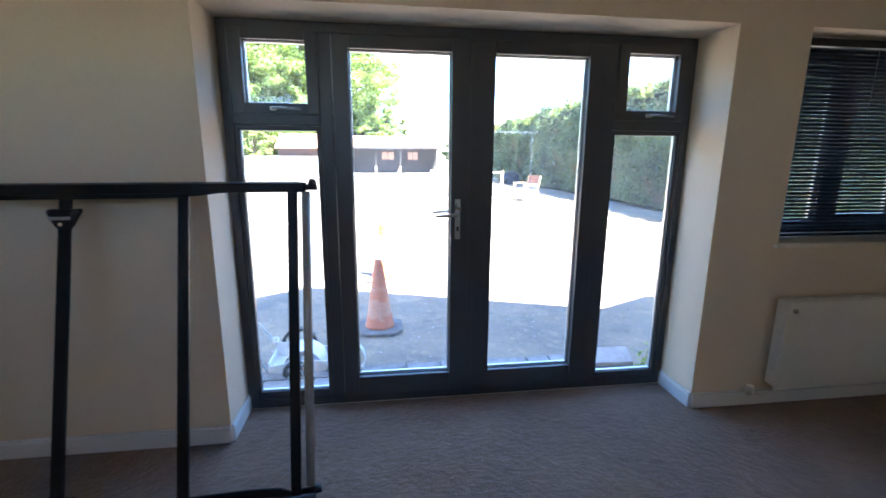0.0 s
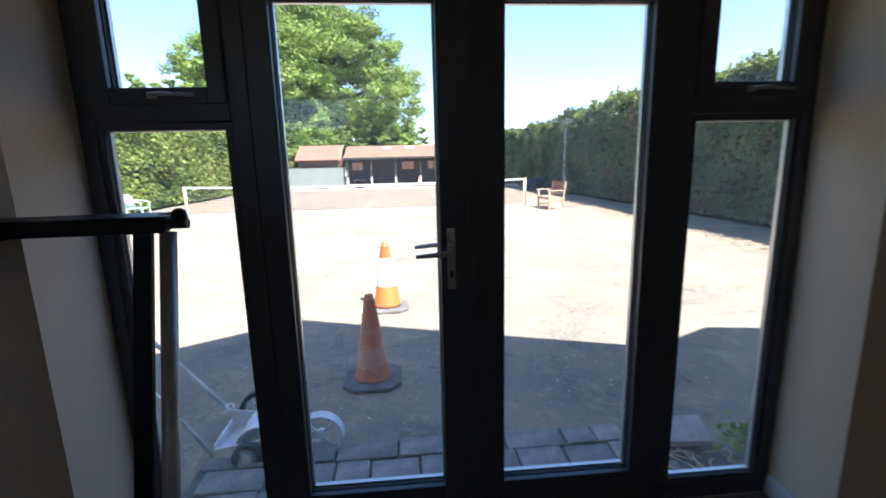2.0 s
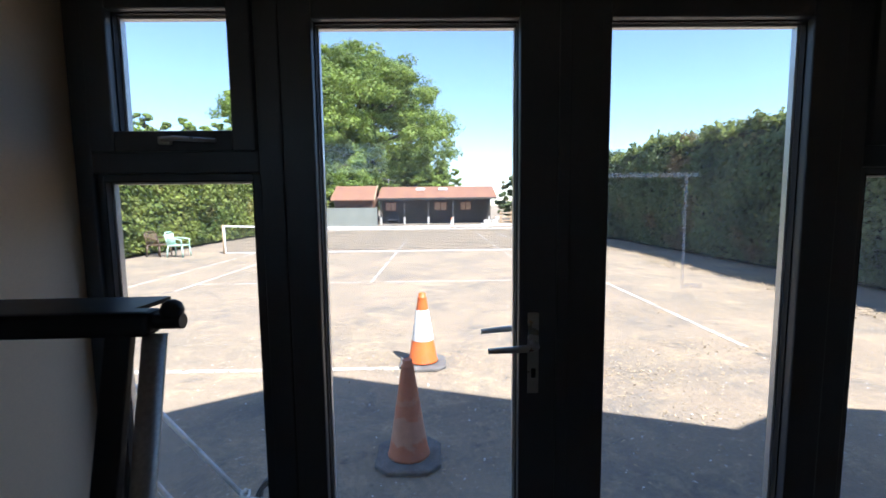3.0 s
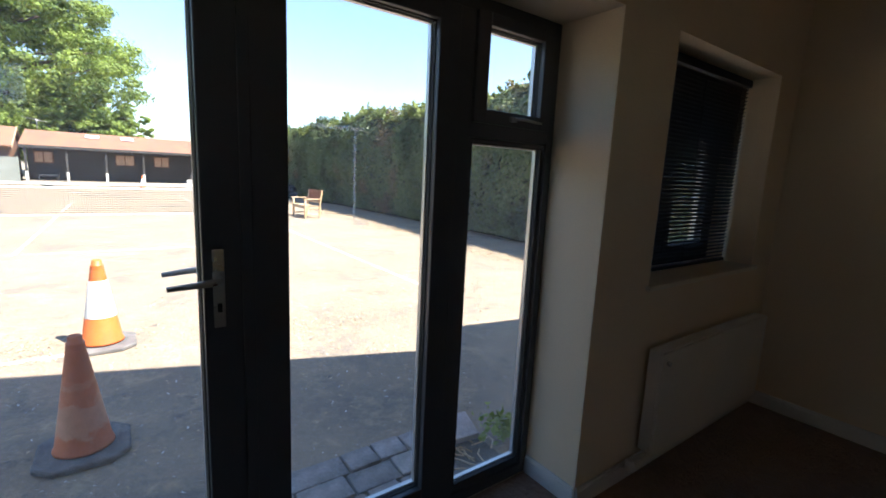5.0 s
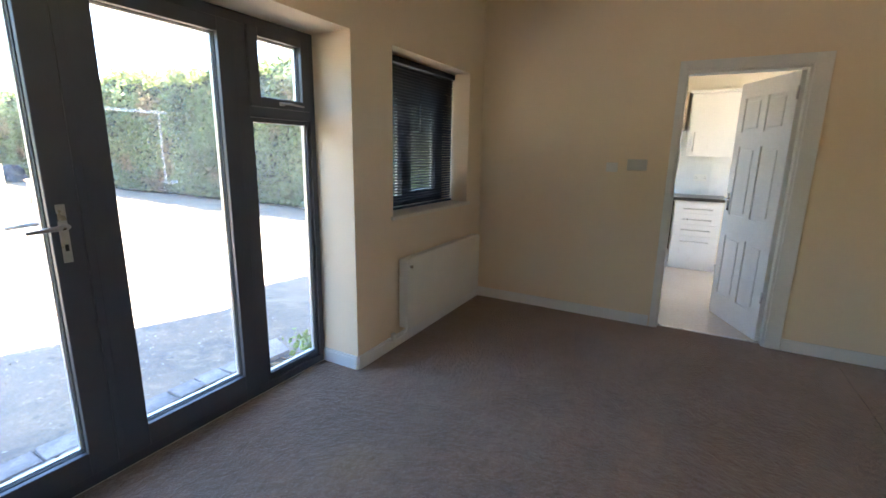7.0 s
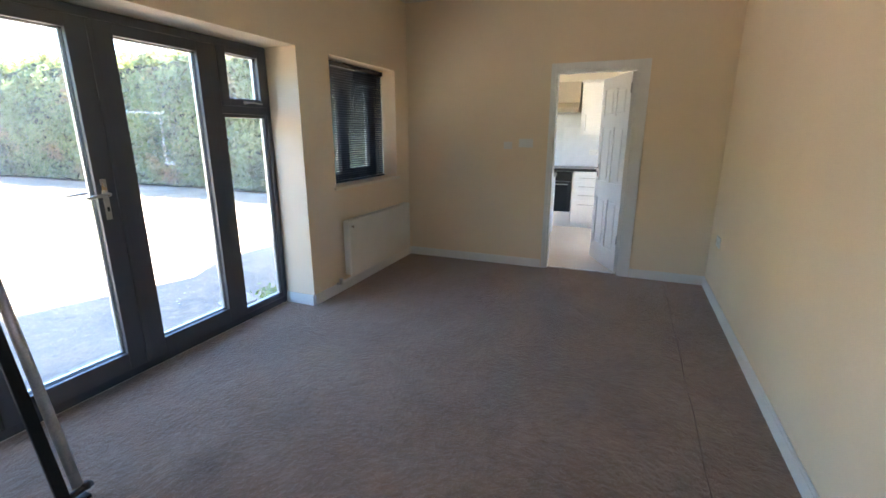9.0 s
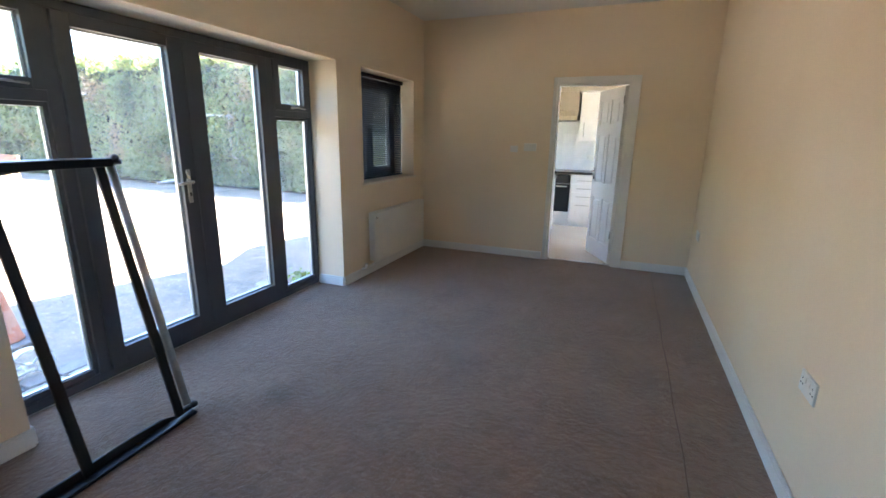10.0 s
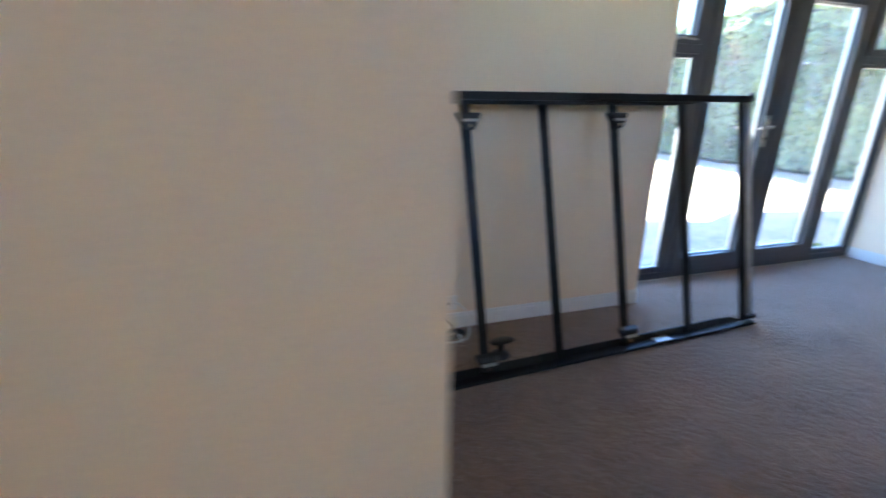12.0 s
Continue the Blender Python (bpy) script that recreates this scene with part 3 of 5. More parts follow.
def lever(parent, x, y, z, sgn):
    """A lever handle on a long plate; sgn -1 stands into the room."""
    plate = part("handle_plate", box(bmesh.new(), x - 0.015, x + 0.015, min(y, y + sgn * 0.008), max(y, y + sgn * 0.008), z - 0.11, z + 0.11, 0.004), M["steel"], parent, "satin steel handle plate")
    h = bmesh.new()
    tube(h, [(x, y, z + 0.03), (x, y + sgn * 0.045, z + 0.03), (x - 0.01, y + sgn * 0.055, z + 0.03), (x - 0.06, y + sgn * 0.055, z + 0.027), (x - 0.125, y + sgn * 0.05, z + 0.022)], [0.009, 0.009, 0.010, 0.009, 0.007], 10)
    part("lever", h, M["steel"], plate)
    part("keyhole", one_box(x - 0.006, x + 0.006, min(y + sgn * 0.008, y + sgn * 0.011), max(y + sgn * 0.008, y + sgn * 0.011), z - 0.065, z - 0.04, 0.001), M["dark"], plate)


YF0, YF1, YG = 2.555, 2.625, 2.588
doors = thing("door_1", (0.73, 2.59, 0.0), "dark grey glazed double doors with side windows, closed", "door")
tagged(doors, kind="structure")
fr = bmesh.new()
ring(fr, DX0 + 0.002, DX1 - 0.002, 0.002, DTOP - 0.002, YF0, YF1, (0.045, 0.04, 0.05, 0.05))
box(fr, -0.05, 0.012, YF0, YF1, 0.052, DTOP - 0.052, 0.004)
box(fr, 1.452, 1.52, YF0, YF1, 0.052, DTOP - 0.052, 0.004)
for x0, x1 in ((DX0 + 0.047, -0.05), (1.52, DX1 - 0.042)):
    box(fr, x0, x1, YF0, YF1, 1.553, 1.612, 0.004)
part("frame", fr, M["upvc"], doors, "dark grey plastic frame")
for x0, x1 in ((-0.455, -0.072), (1.540, 1.922)):
    s = part("fixed_light", ring(bmesh.new(), x0 - 0.018, x1 + 0.02, 0.054, 1.551, YF0 + 0.012, YF1 - 0.005, (0.018, 0.02, 0.034, 0.017), 0.003), M["upvc"], doors)
    glazing(s, x0, x1, 0.088, 1.534, YG)
for x0, x1 in ((-0.405, -0.110), (1.585, 1.875)):
    s = part("top_sash", ring(bmesh.new(), x0 - 0.062, x1 + 0.058, 1.606, 1.998, YF0 - 0.012, YF1 - 0.005, (0.062, 0.058, 0.052, 0.046), 0.005), M["upvc"], doors, "top-hung opening sash")
    glazing(s, x0, x1, 1.658, 1.952, YG)
    xm = (x0 + x1) / 2
    hd = box(bmesh.new(), xm - 0.03, xm + 0.0, YF0 - 0.028, YF0 - 0.012, 1.622, 1.642, 0.004)
    tube(hd, [(xm - 0.015, YF0 - 0.03, 1.634), (xm + 0.02, YF0 - 0.045, 1.634), (xm + 0.12, YF0 - 0.042, 1.628)], [0.009, 0.009, 0.007], 8, 0.7)
    part("sash_handle", hd, M["steel"], s, "satin steel sash handle")
leaves = []
for x0, x1, g0, g1 in ((0.016, 0.729, 0.098, 0.617), (0.733, 1.448, 0.848, 1.358)):
    lf = part("leaf", ring(bmesh.new(), x0, x1, 0.056, 1.99, YF0 - 0.012, YF1 - 0.004, (g0 - x0, x1 - g1, 0.107, 0.065), 0.005), M["upvc"], doors, "dark grey door leaf")
    glazing(lf, g0, g1, 0.163, 1.925, YG)
    leaves.append(lf)
part("meeting_strip", box(bmesh.new(), 0.715, 0.747, YF0 - 0.02, YF0 - 0.0125, 0.07, 1.98, 0.003), M["upvc"], doors)
lever(leaves[0], 0.655, YF0 - 0.012, 1.07, -1)
lever(leaves[0], 0.655, YF1 - 0.004, 1.07, 1)
part("sill", box(bmesh.new(), DX0, DX1, YF1, 2.72, -0.03, 0.0, 0.004), M["upvc"], doors, "projecting outside sill")
# pale translucent strips on the glass of one leaf
res = one_box(0.85, 1.105, YG - 0.0048, YG - 0.0042, 1.532, 1.544)
box(res, 1.067, 1.076, YG - 0.0048, YG - 0.0042, 1.244, 1.532)
box(res, 1.067, 1.126, YG - 0.0048, YG - 0.0042, 1.230, 1.244)
part("tape_residue", res, M["strip_film"], leaves[1], "pale translucent strips on the pane")

# ---- window with blind ----
win = thing("window_1", (2.95, 2.56, VZ0), "dark grey casement window in deep recess", "window")
tagged(win, kind="structure")
fr = ring(bmesh.new(), VX0 + 0.002, VX1 - 0.002, VZ0 + 0.03, VZ1 - 0.002, 2.53, 2.60, 0.055)
box(fr, 2.872, 2.945, 2.53, 2.60, VZ0 + 0.085, VZ1 - 0.057, 0.004)
part("window_frame", fr, M["upvc"], win)
for x0, x1, z0, w in ((2.438, 2.871, VZ0 + 0.086, (0.016, 0.014, 0.016, 0.016)), (2.946, 3.462, VZ0 + 0.086, (0.052, 0.075, 0.045, 0.05))):
    s = part("sash", ring(bmesh.new(), x0, x1, z0, VZ1 - 0.058, 2.525, 2.585, w, 0.003), M["upvc"], win)
    glazing(s, x0 + w[0], x1 - w[1], z0 + w[2], VZ1 - 0.058 - w[3], 2.56)
part("window_sill", box(bmesh.new(), VX0 - 0.03, VX1 + 0.03, NY - 0.025, NY - 0.0005, VZ0 - 0.004, VZ0 + 0.022, 0.006), M["sill"], win, "cream sill board nosing")
part("window_sill", box(bmesh.new(), VX0 + 0.002, VX1 - 0.002, NY, 2.60, VZ0 + 0.001, VZ0 + 0.022, 0.0), M["sill"], win, "cream sill board")

blind = thing("venetian_blind", (2.95, 2.43, 2.02), "black metal venetian blind, lowered and nearly closed", "blind")
part("head_rail", box(bmesh.new(), VX0 + 0.008, VX1 - 0.015, 2.405, 2.445, 1.995, 2.035, 0.003), M["slat"], blind)
part("bottom_rail", box(bmesh.new(), VX0 + 0.012, VX1 - 0.02, 2.415, 2.44, 0.963, 0.981, 0.004), M["slat"], blind)
for x in (2.52, 2.95, 3.38):
    part("ladder_cord", one_tube([(x, 2.41, 0.975), (x, 2.41, 2.0)], 0.0012, 5), M["slat"], blind)
part("tilt_wand", one_tube([(2.46, 2.398, 1.99), (2.462, 2.392, 1.45)], 0.004, 6), M["plastic"], blind)
sl = bmesh.new()
prism(sl, [(-0.0125, -0.0012), (-0.006, 0.0008), (0.0, 0.0016), (0.006, 0.0008), (0.0125, -0.0012), (0.006, 0.0002), (0.0, 0.001), (-0.006, 0.0002)], "x", -0.55, 0.55)
slat_mesh = to_mesh("slat", sl, M["slat"])
for i in range(47):
    piece("slat", slat_mesh, blind, (0.0, -0.003, -1.021 + i * 0.0213), pose(0, 0, 0, -45 + random.uniform(-2, 2), random.uniform(-0.12, 0.12), 0))

# ---- radiator ----
rad = thing("radiator", (3.01, 2.2, 0.13), "cream enamel panel radiator on the wall under the window", "radiator")
part("front_panel", box(bmesh.new(), 2.41, 3.62, 2.172, 2.184, 0.135, 0.65, 0.005), M["radiator"], rad)
part("back_panel", box(bmesh.new(), 2.43, 3.60, 2.228, 2.238, 0.145, 0.64, 0.004), M["radiator"], rad)
for x in (2.41, 3.612):
    part("side_panel", box(bmesh.new(), x, x + 0.008, 2.185, 2.243, 0.15, 0.652, 0.002), M["radiator"], rad)
gr = bmesh.new()
box(gr, 2.419, 3.611, 2.186, 2.192, 0.642, 0.655)
box(gr, 2.419, 3.611, 2.236, 2.242, 0.642, 0.655)
for i in range(60):
    x = 2.43 + i * 0.01985
    box(gr, x, x + 0.006, 2.192, 2.236, 0.646, 0.652)
part("top_grille", gr, M["radiator"], rad)
part("convector_fins", one_box(2.45, 3.58, 2.19, 2.226, 0.16, 0.63), M["radiator"], rad)
part("bleed_cap", one_tube([(2.45, 2.172, 0.60), (2.45, 2.158, 0.60)], 0.011, 12), M["chrome"], rad)
part("bracket", one_box(2.6, 2.64, 2.238, NY, 0.2, 0.6), M["radiator"], rad)
part("bracket", one_box(3.4, 3.44, 2.238, NY, 0.2, 0.6), M["radiator"], rad)
vb = one_tube([(2.45, 2.206, 0.16), (2.45, 2.206, 0.115), (2.43, 2.206, 0.10), (2.31, 2.206, 0.10), (2.285, 2.215, 0.10), (2.28, 2.252, 0.10)], 0.009, 10)
part("pipe", vb, M["trim"], rad)
part("valve", lathe(bmesh.new(), [(0.012, 0.0), (0.02, 0.008), (0.02, 0.05), (0.015, 0.056)], (2.29, 2.206, 0.095), 14), M["white_plastic"], rad, "white lockshield valve cap")


# ---- plates on the walls ----
def wall_plate(name, origin, facing, w, h, label, slots=()):
    """A plastic plate on a wall; facing is the wall's normal axis, e.g. '-y'."""
    th = thing(name, origin, label, name.replace("_", " "))
    def place(u0, u1, z0, z1, d0, d1):
        x, y, z = origin
        s = -1 if facing[0] == "-" else 1
        lo, hi = sorted((s * d0, s * d1))
        if facing[1] == "y":
            return (x + u0, x + u1, y + lo, y + hi, z + z0, z + z1)
        return (x + lo, x + hi, y + u0, y + u1, z + z0, z + z1)
    part("plate", one_box(*place(-w / 2, w / 2, -h / 2, h / 2, 0.0, 0.009), 0.003), M["white_plastic"], th)
    for u0, u1, z0, z1, mat in slots:
        part("rocker" if mat == "white_plastic" else "socket_hole", one_box(*place(u0, u1, z0, z1, 0.009, 0.0125 if mat == "white_plastic" else 0.0098)), M[mat], th)
    return th


DOUBLE = [(-0.052, -0.047, 0.010, 0.018, "dark"), (-0.062, -0.056, -0.012, -0.006, "dark"), (-0.043, -0.037, -0.012, -0.006, "dark"), (0.047, 0.052, 0.010, 0.018, "dark"), (0.037, 0.043, -0.012, -0.006, "dark"), (0.056, 0.062, -0.012, -0.006, "dark"), (-0.026, -0.012, 0.006, 0.026, "white_plastic"), (0.012, 0.026, 0.006, 0.026, "white_plastic")]
wall_plate("power_socket", (0.47, SY, 0.515), "+y", 0.147, 0.087, "white double power socket on the long wall", DOUBLE)
wall_plate("power_socket", (3.43, SY, 0.515), "+y", 0.147, 0.087, "white double power socket near the room corner", DOUBLE)
wall_plate("thermostat", (EX, 1.10, 1.293), "-x", 0.09, 0.075, "cream room thermostat plate on magnolia wall", [(-0.02, 0.02, -0.02, 0.015, "white_plastic")])
wall_plate("blank_plate", (EX, 0.912, 1.317), "-x", 0.147, 0.087, "white double switch plate on magnolia wall", [(-0.045, -0.02, -0.014, 0.014, "white_plastic"), (0.02, 0.045, -0.014, 0.014, "white_plastic")])
wall_plate("power_socket", (-2.11, NY, 0.498), "-y", 0.147, 0.087, "white double power socket behind the metal frame", DOUBLE)
wall_plate("aerial_socket", (-2.355, NY, 0.498), "-y", 0.086, 0.086, "white single aerial plate near the room corner", [(-0.006, 0.006, -0.006, 0.006, "dark")])
wall_plate("phone_socket", (-1.915, NY, 0.155), "-y", 0.086, 0.086, "white phone socket just above the skirting", [(-0.01, 0.01, -0.008, 0.008, "dark")])
wall_plate("phone_socket", (-1.81, NY, 0.155), "-y", 0.086, 0.086, "white phone socket just above the skirting", [(-0.01, 0.01, -0.008, 0.008, "dark")])
wall_plate("light_switch", (WX, 0.94, 1.21), "+x", 0.086, 0.086, "white light switch beside the hall opening", [(-0.008, 0.008, -0.014, 0.014, "white_plastic")])

# loose cables coiled on the carpet
cb = [(-1.915, 2.256, 0.15), (-1.905, 2.235, 0.145), (-1.87, 2.20, 0.12), (-1.835, 2.15, 0.085), (-1.82, 2.10, 0.055)]
for i in range(54):
    a = 0.2 + i * 0.43
    rr = 0.074 + 0.010 * math.sin(i * 0.9) - 0.0005 * i
    cb.append((-1.875 + rr * 1.1 * math.cos(a), 2.055 - 0.02 * math.sin(a) + 0.0006 * i, 0.012 + (0.052 + rr * 0.62 * math.sin(a)) + 0.003 * math.cos(i * 2.1)))
solid("coiled_cable", one_tube(cb, 0.0055, 6), M["plastic"], "black cable plugged into a socket, coiled on carpet", "cable", (-1.875, 2.055, 0.0))
cb = []
for i in range(11):
    a = 2.4 + i * 0.5
    rr = 0.058 + 0.008 * math.sin(i * 1.3)
    cb.append((-1.872 + rr * 1.1 * math.cos(a), 2.04 - 0.02 * math.sin(a), 0.012 + 0.048 + rr * 0.6 * math.sin(a)))
cb += [(-1.83, 2.02, 0.045), (-1.80, 2.02, 0.06), (-1.775, 2.04, 0.075), (-1.75, 2.10, 0.11), (-1.755, 2.18, 0.155), (-1.775, 2.235, 0.165), (-1.80, 2.258, 0.158)]
solid("loose_cable", one_tube(cb, 0.0045, 6), M["white_plastic"], "pale cable looped through the coil from a socket", "cable", (-1.87, 2.04, 0.0))
fit_ob = thing("swivel_fitting", (-1.655, 1.905, 0.0), "small black plastic swivel fitting standing on carpet", "fitting")
part("foot", lathe(bmesh.new(), [(0.045, 0.001), (0.05, 0.008), (0.044, 0.018), (0.020, 0.024)], (-1.655, 1.905, 0.0), 18), M["plastic"], fit_ob)
part("stem", one_tube([(-1.655, 1.905, 0.02), (-1.652, 1.908, 0.075)], 0.017, 10), M["plastic"], fit_ob)
head = lathe(bmesh.new(), [(0.025, -0.010), (0.060, -0.005), (0.064, 0.003), (0.055, 0.009), (0.02, 0.011)], (0, 0, 0), 20)
bmesh.ops.transform(head, matrix=pose(-1.648, 1.91, 0.083, -20, -6, 0), verts=head.verts)
part("head", head, M["plastic"], fit_ob)

# ---- bare metal bed frame leaning on the wall ----
bed = thing("bed_frame", (-1.15, 1.83, 0.0), "bare black metal bed frame standing on its side, leaning on wall", "bed frame")


def bed_pt(x, z, off=0.0):
    """A point on the leaning frame: z up its face from 0 to 1.3, off towards the room."""
    run = -0.05 - x
    y = 1.825 + 0.246 * z - 0.055 * run * (1 - z / 1.3)
    return (x, y - off, z - 0.0056 * run * z)


def bar(x0, x1, z0, z1, off0, off1, bevel=0.0):
    b = bmesh.new()
    c = [bed_pt(x, z, off) for off in (off0, off1) for x, z in ((x0, z0), (x1, z0), (x1, z1), (x0, z1))]
    v = [b.verts.new(p) for p in c]
    for f in ((0, 1, 2, 3), (7, 6, 5, 4), (0, 4, 5, 1), (1, 5, 6, 2), (2, 6, 7, 3), (3, 7, 4, 0)):
        b.faces.new([v[i] for i in f])
    bmesh.ops.recalc_face_normals(b, faces=b.faces)
    if bevel:
        bmesh.ops.bevel(b, geom=list(b.edges), offset=bevel, segments=2, affect="EDGES", profile=0.6)
    return b


tr = part("top_rail", bar(-2.27, -0.07, 1.255, 1.295, -0.012, 0.030, 0.008), M["blacksteel"], bed, "black steel side rail")
part("rail_lip", bar(-2.2, -0.12, 1.285, 1.293, -0.118, -0.012), M["blacksteel"], tr)
apron = [(-2.19, 1.256), (-2.14, 1.243), (-2.06, 1.236), (-0.62, 1.236), (-0.50, 1.244), (-0.40, 1.256)]
ap = bmesh.new()
lo, hi = [[ap.verts.new(bed_pt(x, z, off)) for x, z in apron] for off in (0.012, 0.020)]
for k in range(len(apron) - 1):
    ap.faces.new((lo[k], lo[k + 1], hi[k + 1], hi[k]))
for side in (lo, hi):
    ap.faces.new(side)
ap.faces.new((lo[0], hi[0], hi[-1], lo[-1]))
part("rail_apron", ap, M["blacksteel"], tr)
bo = part("bottom_rail", bar(-2.24, -0.05, 0.006, 0.020, -0.020, 0.034, 0.004), M["blacksteel"], bed, "black steel angle rail on the carpet")
up = [(-2.16, 0.021), (-2.10, 0.045), (-2.0, 0.056), (-0.30, 0.056), (-0.20, 0.050), (-0.12, 0.021)]
us = bmesh.new()
lo, hi = [[us.verts.new(bed_pt(x, z, off)) for x, z in up] for off in (-0.019, -0.013)]
for k in range(len(up)):
    us.faces.new((lo[k], lo[(k + 1) % len(up)], hi[(k + 1) % len(up)], hi[k]))
us.faces.new(lo)
us.faces.new(hi[::-1])
part("rail_upstand", us, M["blacksteel"], bo)
part("glide_strip", bar(-0.80, -0.70, 0.0205, 0.026, -0.012, 0.03), M["spacer"], bo)
# broad oval end post
post = bmesh.new()
tube(post, [bed_pt(-2.243, 0.003, 0.015), bed_pt(-2.243, 0.03, 0.015), bed_pt(-2.252, 1.255, 0.02), bed_pt(-2.252, 1.268, 0.02)], [0.026, 0.029, 0.029, 0.026], 24, 1.8)
part("end_post", post, M["blackgloss"], bed, "broad glossy black oval end post")
part("end_cap", one_tube([bed_pt(-2.33, 1.290, 0.008), bed_pt(-2.27, 1.284, 0.008)], 0.017, 12), M["plastic"], bed)
for x in (-1.81, -1.405, -0.998, -0.558):
    part("slat", bar(x - 0.021, x + 0.021, 0.03, 1.262, -0.002, 0.016, 0.003), M["blacksteel"], bed)
part("slat", bar(-0.148, -0.106, 0.03, 1.262, -0.002, 0.016, 0.003), M["blacksteel"], bed)
et = part("end_tube", one_tube([bed_pt(-0.070, 0.06, 0.002), bed_pt(-0.073, 1.255, 0.002)], 0.019, 16), M["greytube"], bed, "scuffed grey end tube")
for z in (0.04, 1.275):
    part("end_fitting", one_tube([bed_pt(-0.11, z, 0.006), bed_pt(-0.025, z, 0.006)], 0.013, 12), M["plastic"], bed)
    part("knob", lathe(bmesh.new(), [(0.008, -0.018), (0.017, -0.010), (0.019, 0.0), (0.015, 0.012), (0.006, 0.018)], bed_pt(-0.045, z + (0.018 if z > 1 else 0.004), 0.006), 14), M["plastic"], bed)
for x in (-1.81, -0.998):
    for z, s in ((1.17, -1), (0.10, 1)):
        br = bmesh.new()
        ring_pts = []
        for zz, half, out in ((z + 0.030, 0.056, 0.052), (z + 0.018, 0.058, 0.055), (z - 0.018, 0.040, 0.050), (z - 0.045, 0.026, 0.034)):
            ring_pts.append([br.verts.new(bed_pt(x + 0.008 + u * half, zz, o)) for u, o in ((-1, 0.014), (1, 0.014), (1, out * 0.7), (0.7, out), (-0.7, out), (-1, out * 0.7))])
        for lo, hi in zip(ring_pts, ring_pts[1:]):
            for k in range(6):
                br.faces.new((lo[k], lo[(k + 1) % 6], hi[(k + 1) % 6], hi[k]))
        br.faces.new(ring_pts[0])
        br.faces.new(ring_pts[-1][::-1])
        p = part("slat_bracket", br, M["plastic"], bed, "black plastic slat holder")
        part("bracket_clip", bar(x - 0.03, x + 0.045, z - 0.008, z + 0.004, 0.050, 0.058, 0.002), M["greytube"], p)
        part("bracket_bolt", one_tube([bed_pt(x + 0.008, z - 0.026, 0.036), bed_pt(x + 0.008, z - 0.026, 0.050)], 0.008, 8), M["chrome"], p)

# ---- kitchen doorway ----
arch = bmesh.new()
for x0, x1 in ((EX - 0.018, EX), (KX, KX + 0.018)):
    box(arch, x0, x1, -0.197, KY0 + 0.01, 0.001, 2.07, 0.004)
    box(arch, x0, x1, KY1 - 0.01, 0.69, 0.001, 2.07, 0.004)
    box(arch, x0, x1, KY0 + 0.01, KY1 - 0.01, KTOP - 0.01, 2.07, 0.004)
structure("trim_architrave", arch, M["trim"], "white painted door architrave")
lin = bmesh.new()
box(lin, EX, KX, KY0 + 0.0005, KY0 + 0.028, 0.001, KTOP - 0.0005)
box(lin, EX, KX, KY1 - 0.028, KY1 - 0.0005, 0.001, KTOP - 0.0005)
box(lin, EX, KX, KY0 + 0.028, KY1 - 0.028, KTOP - 0.028, KTOP - 0.0005)
structure("trim_door_lining", lin, M["trim"], "white painted door lining")
structure("trim_threshold_bar", one_box(KX - 0.075, KX - 0.04, KY0 + 0.03, KY1 - 0.03, 0.0005, 0.006, 0.002), M["steel"], "metal carpet threshold strip")

# door leaf in its own axes: hinge edge at x 0, leaf along +x, then turned into the kitchen
LW, LH, LT = 0.68, 1.97, 0.035
leaf_door = thing("door_2", (3.902, -0.0812, 0.008), "white six-panel interior door standing open", "door")
tagged(leaf_door, kind="structure")
turn = pose(3.902, -0.0812, 0.008, 0, 0, math.degrees(math.atan2(0.275, 0.592)))
body = bmesh.new()
cols = ((0.095, 0.315), (0.385, 0.605))
rows = ((0.20, 0.72), (0.90, 1.47), (1.58, 1.85))
for x0, x1 in ((0, 0.095), (0.315, 0.385), (0.605, LW)):
    box(body, x0, x1, 0, LT, 0, LH)
for z0, z1 in ((0, 0.20), (0.72, 0.90), (1.47, 1.58), (1.85, LH)):
    for x0, x1 in cols:
        box(body, x0, x1, 0, LT, z0, z1)
bmesh.ops.transform(body, matrix=turn, verts=body.verts)
part("body", body, M["door"], leaf_door)
for x0, x1 in cols:
    for z0, z1 in rows:
        pn = one_box(x0, x1, 0.010, LT - 0.010, z0, z1)
        box(pn, x0 + 0.028, x1 - 0.028, 0.003, LT - 0.003, z0 + 0.028, z1 - 0.028, 0.006)
        bmesh.ops.transform(pn, matrix=turn, verts=pn.verts)
        part("panel", pn, M["door"], leaf_door)
for sgn, y in ((-1, 0.0), (1, LT)):
    hb = bmesh.new()
    box(hb, LW - 0.075, LW - 0.04, min(y, y + sgn * 0.007), max(y, y + sgn * 0.007), 0.93, 1.08, 0.002)
    tube(hb, [(LW - 0.057, y, 1.03), (LW - 0.057, y + sgn * 0.05, 1.03), (LW - 0.075, y + sgn * 0.055, 1.03), (LW - 0.17, y + sgn * 0.052, 1.028)], 0.008, 8)
    bmesh.ops.transform(hb, matrix=turn, verts=hb.verts)
    part("handle", hb, M["chrome"], leaf_door, "chrome lever handle")
for z in (0.30, 1.78):
    hg = one_tube([(-0.004, LT + 0.004, z), (-0.004, LT + 0.004, z + 0.09)], 0.007, 8)
    bmesh.ops.transform(hg, matrix=turn, verts=hg.verts)
    part("hinge", hg, M["steel"], leaf_door, "steel butt hinge")

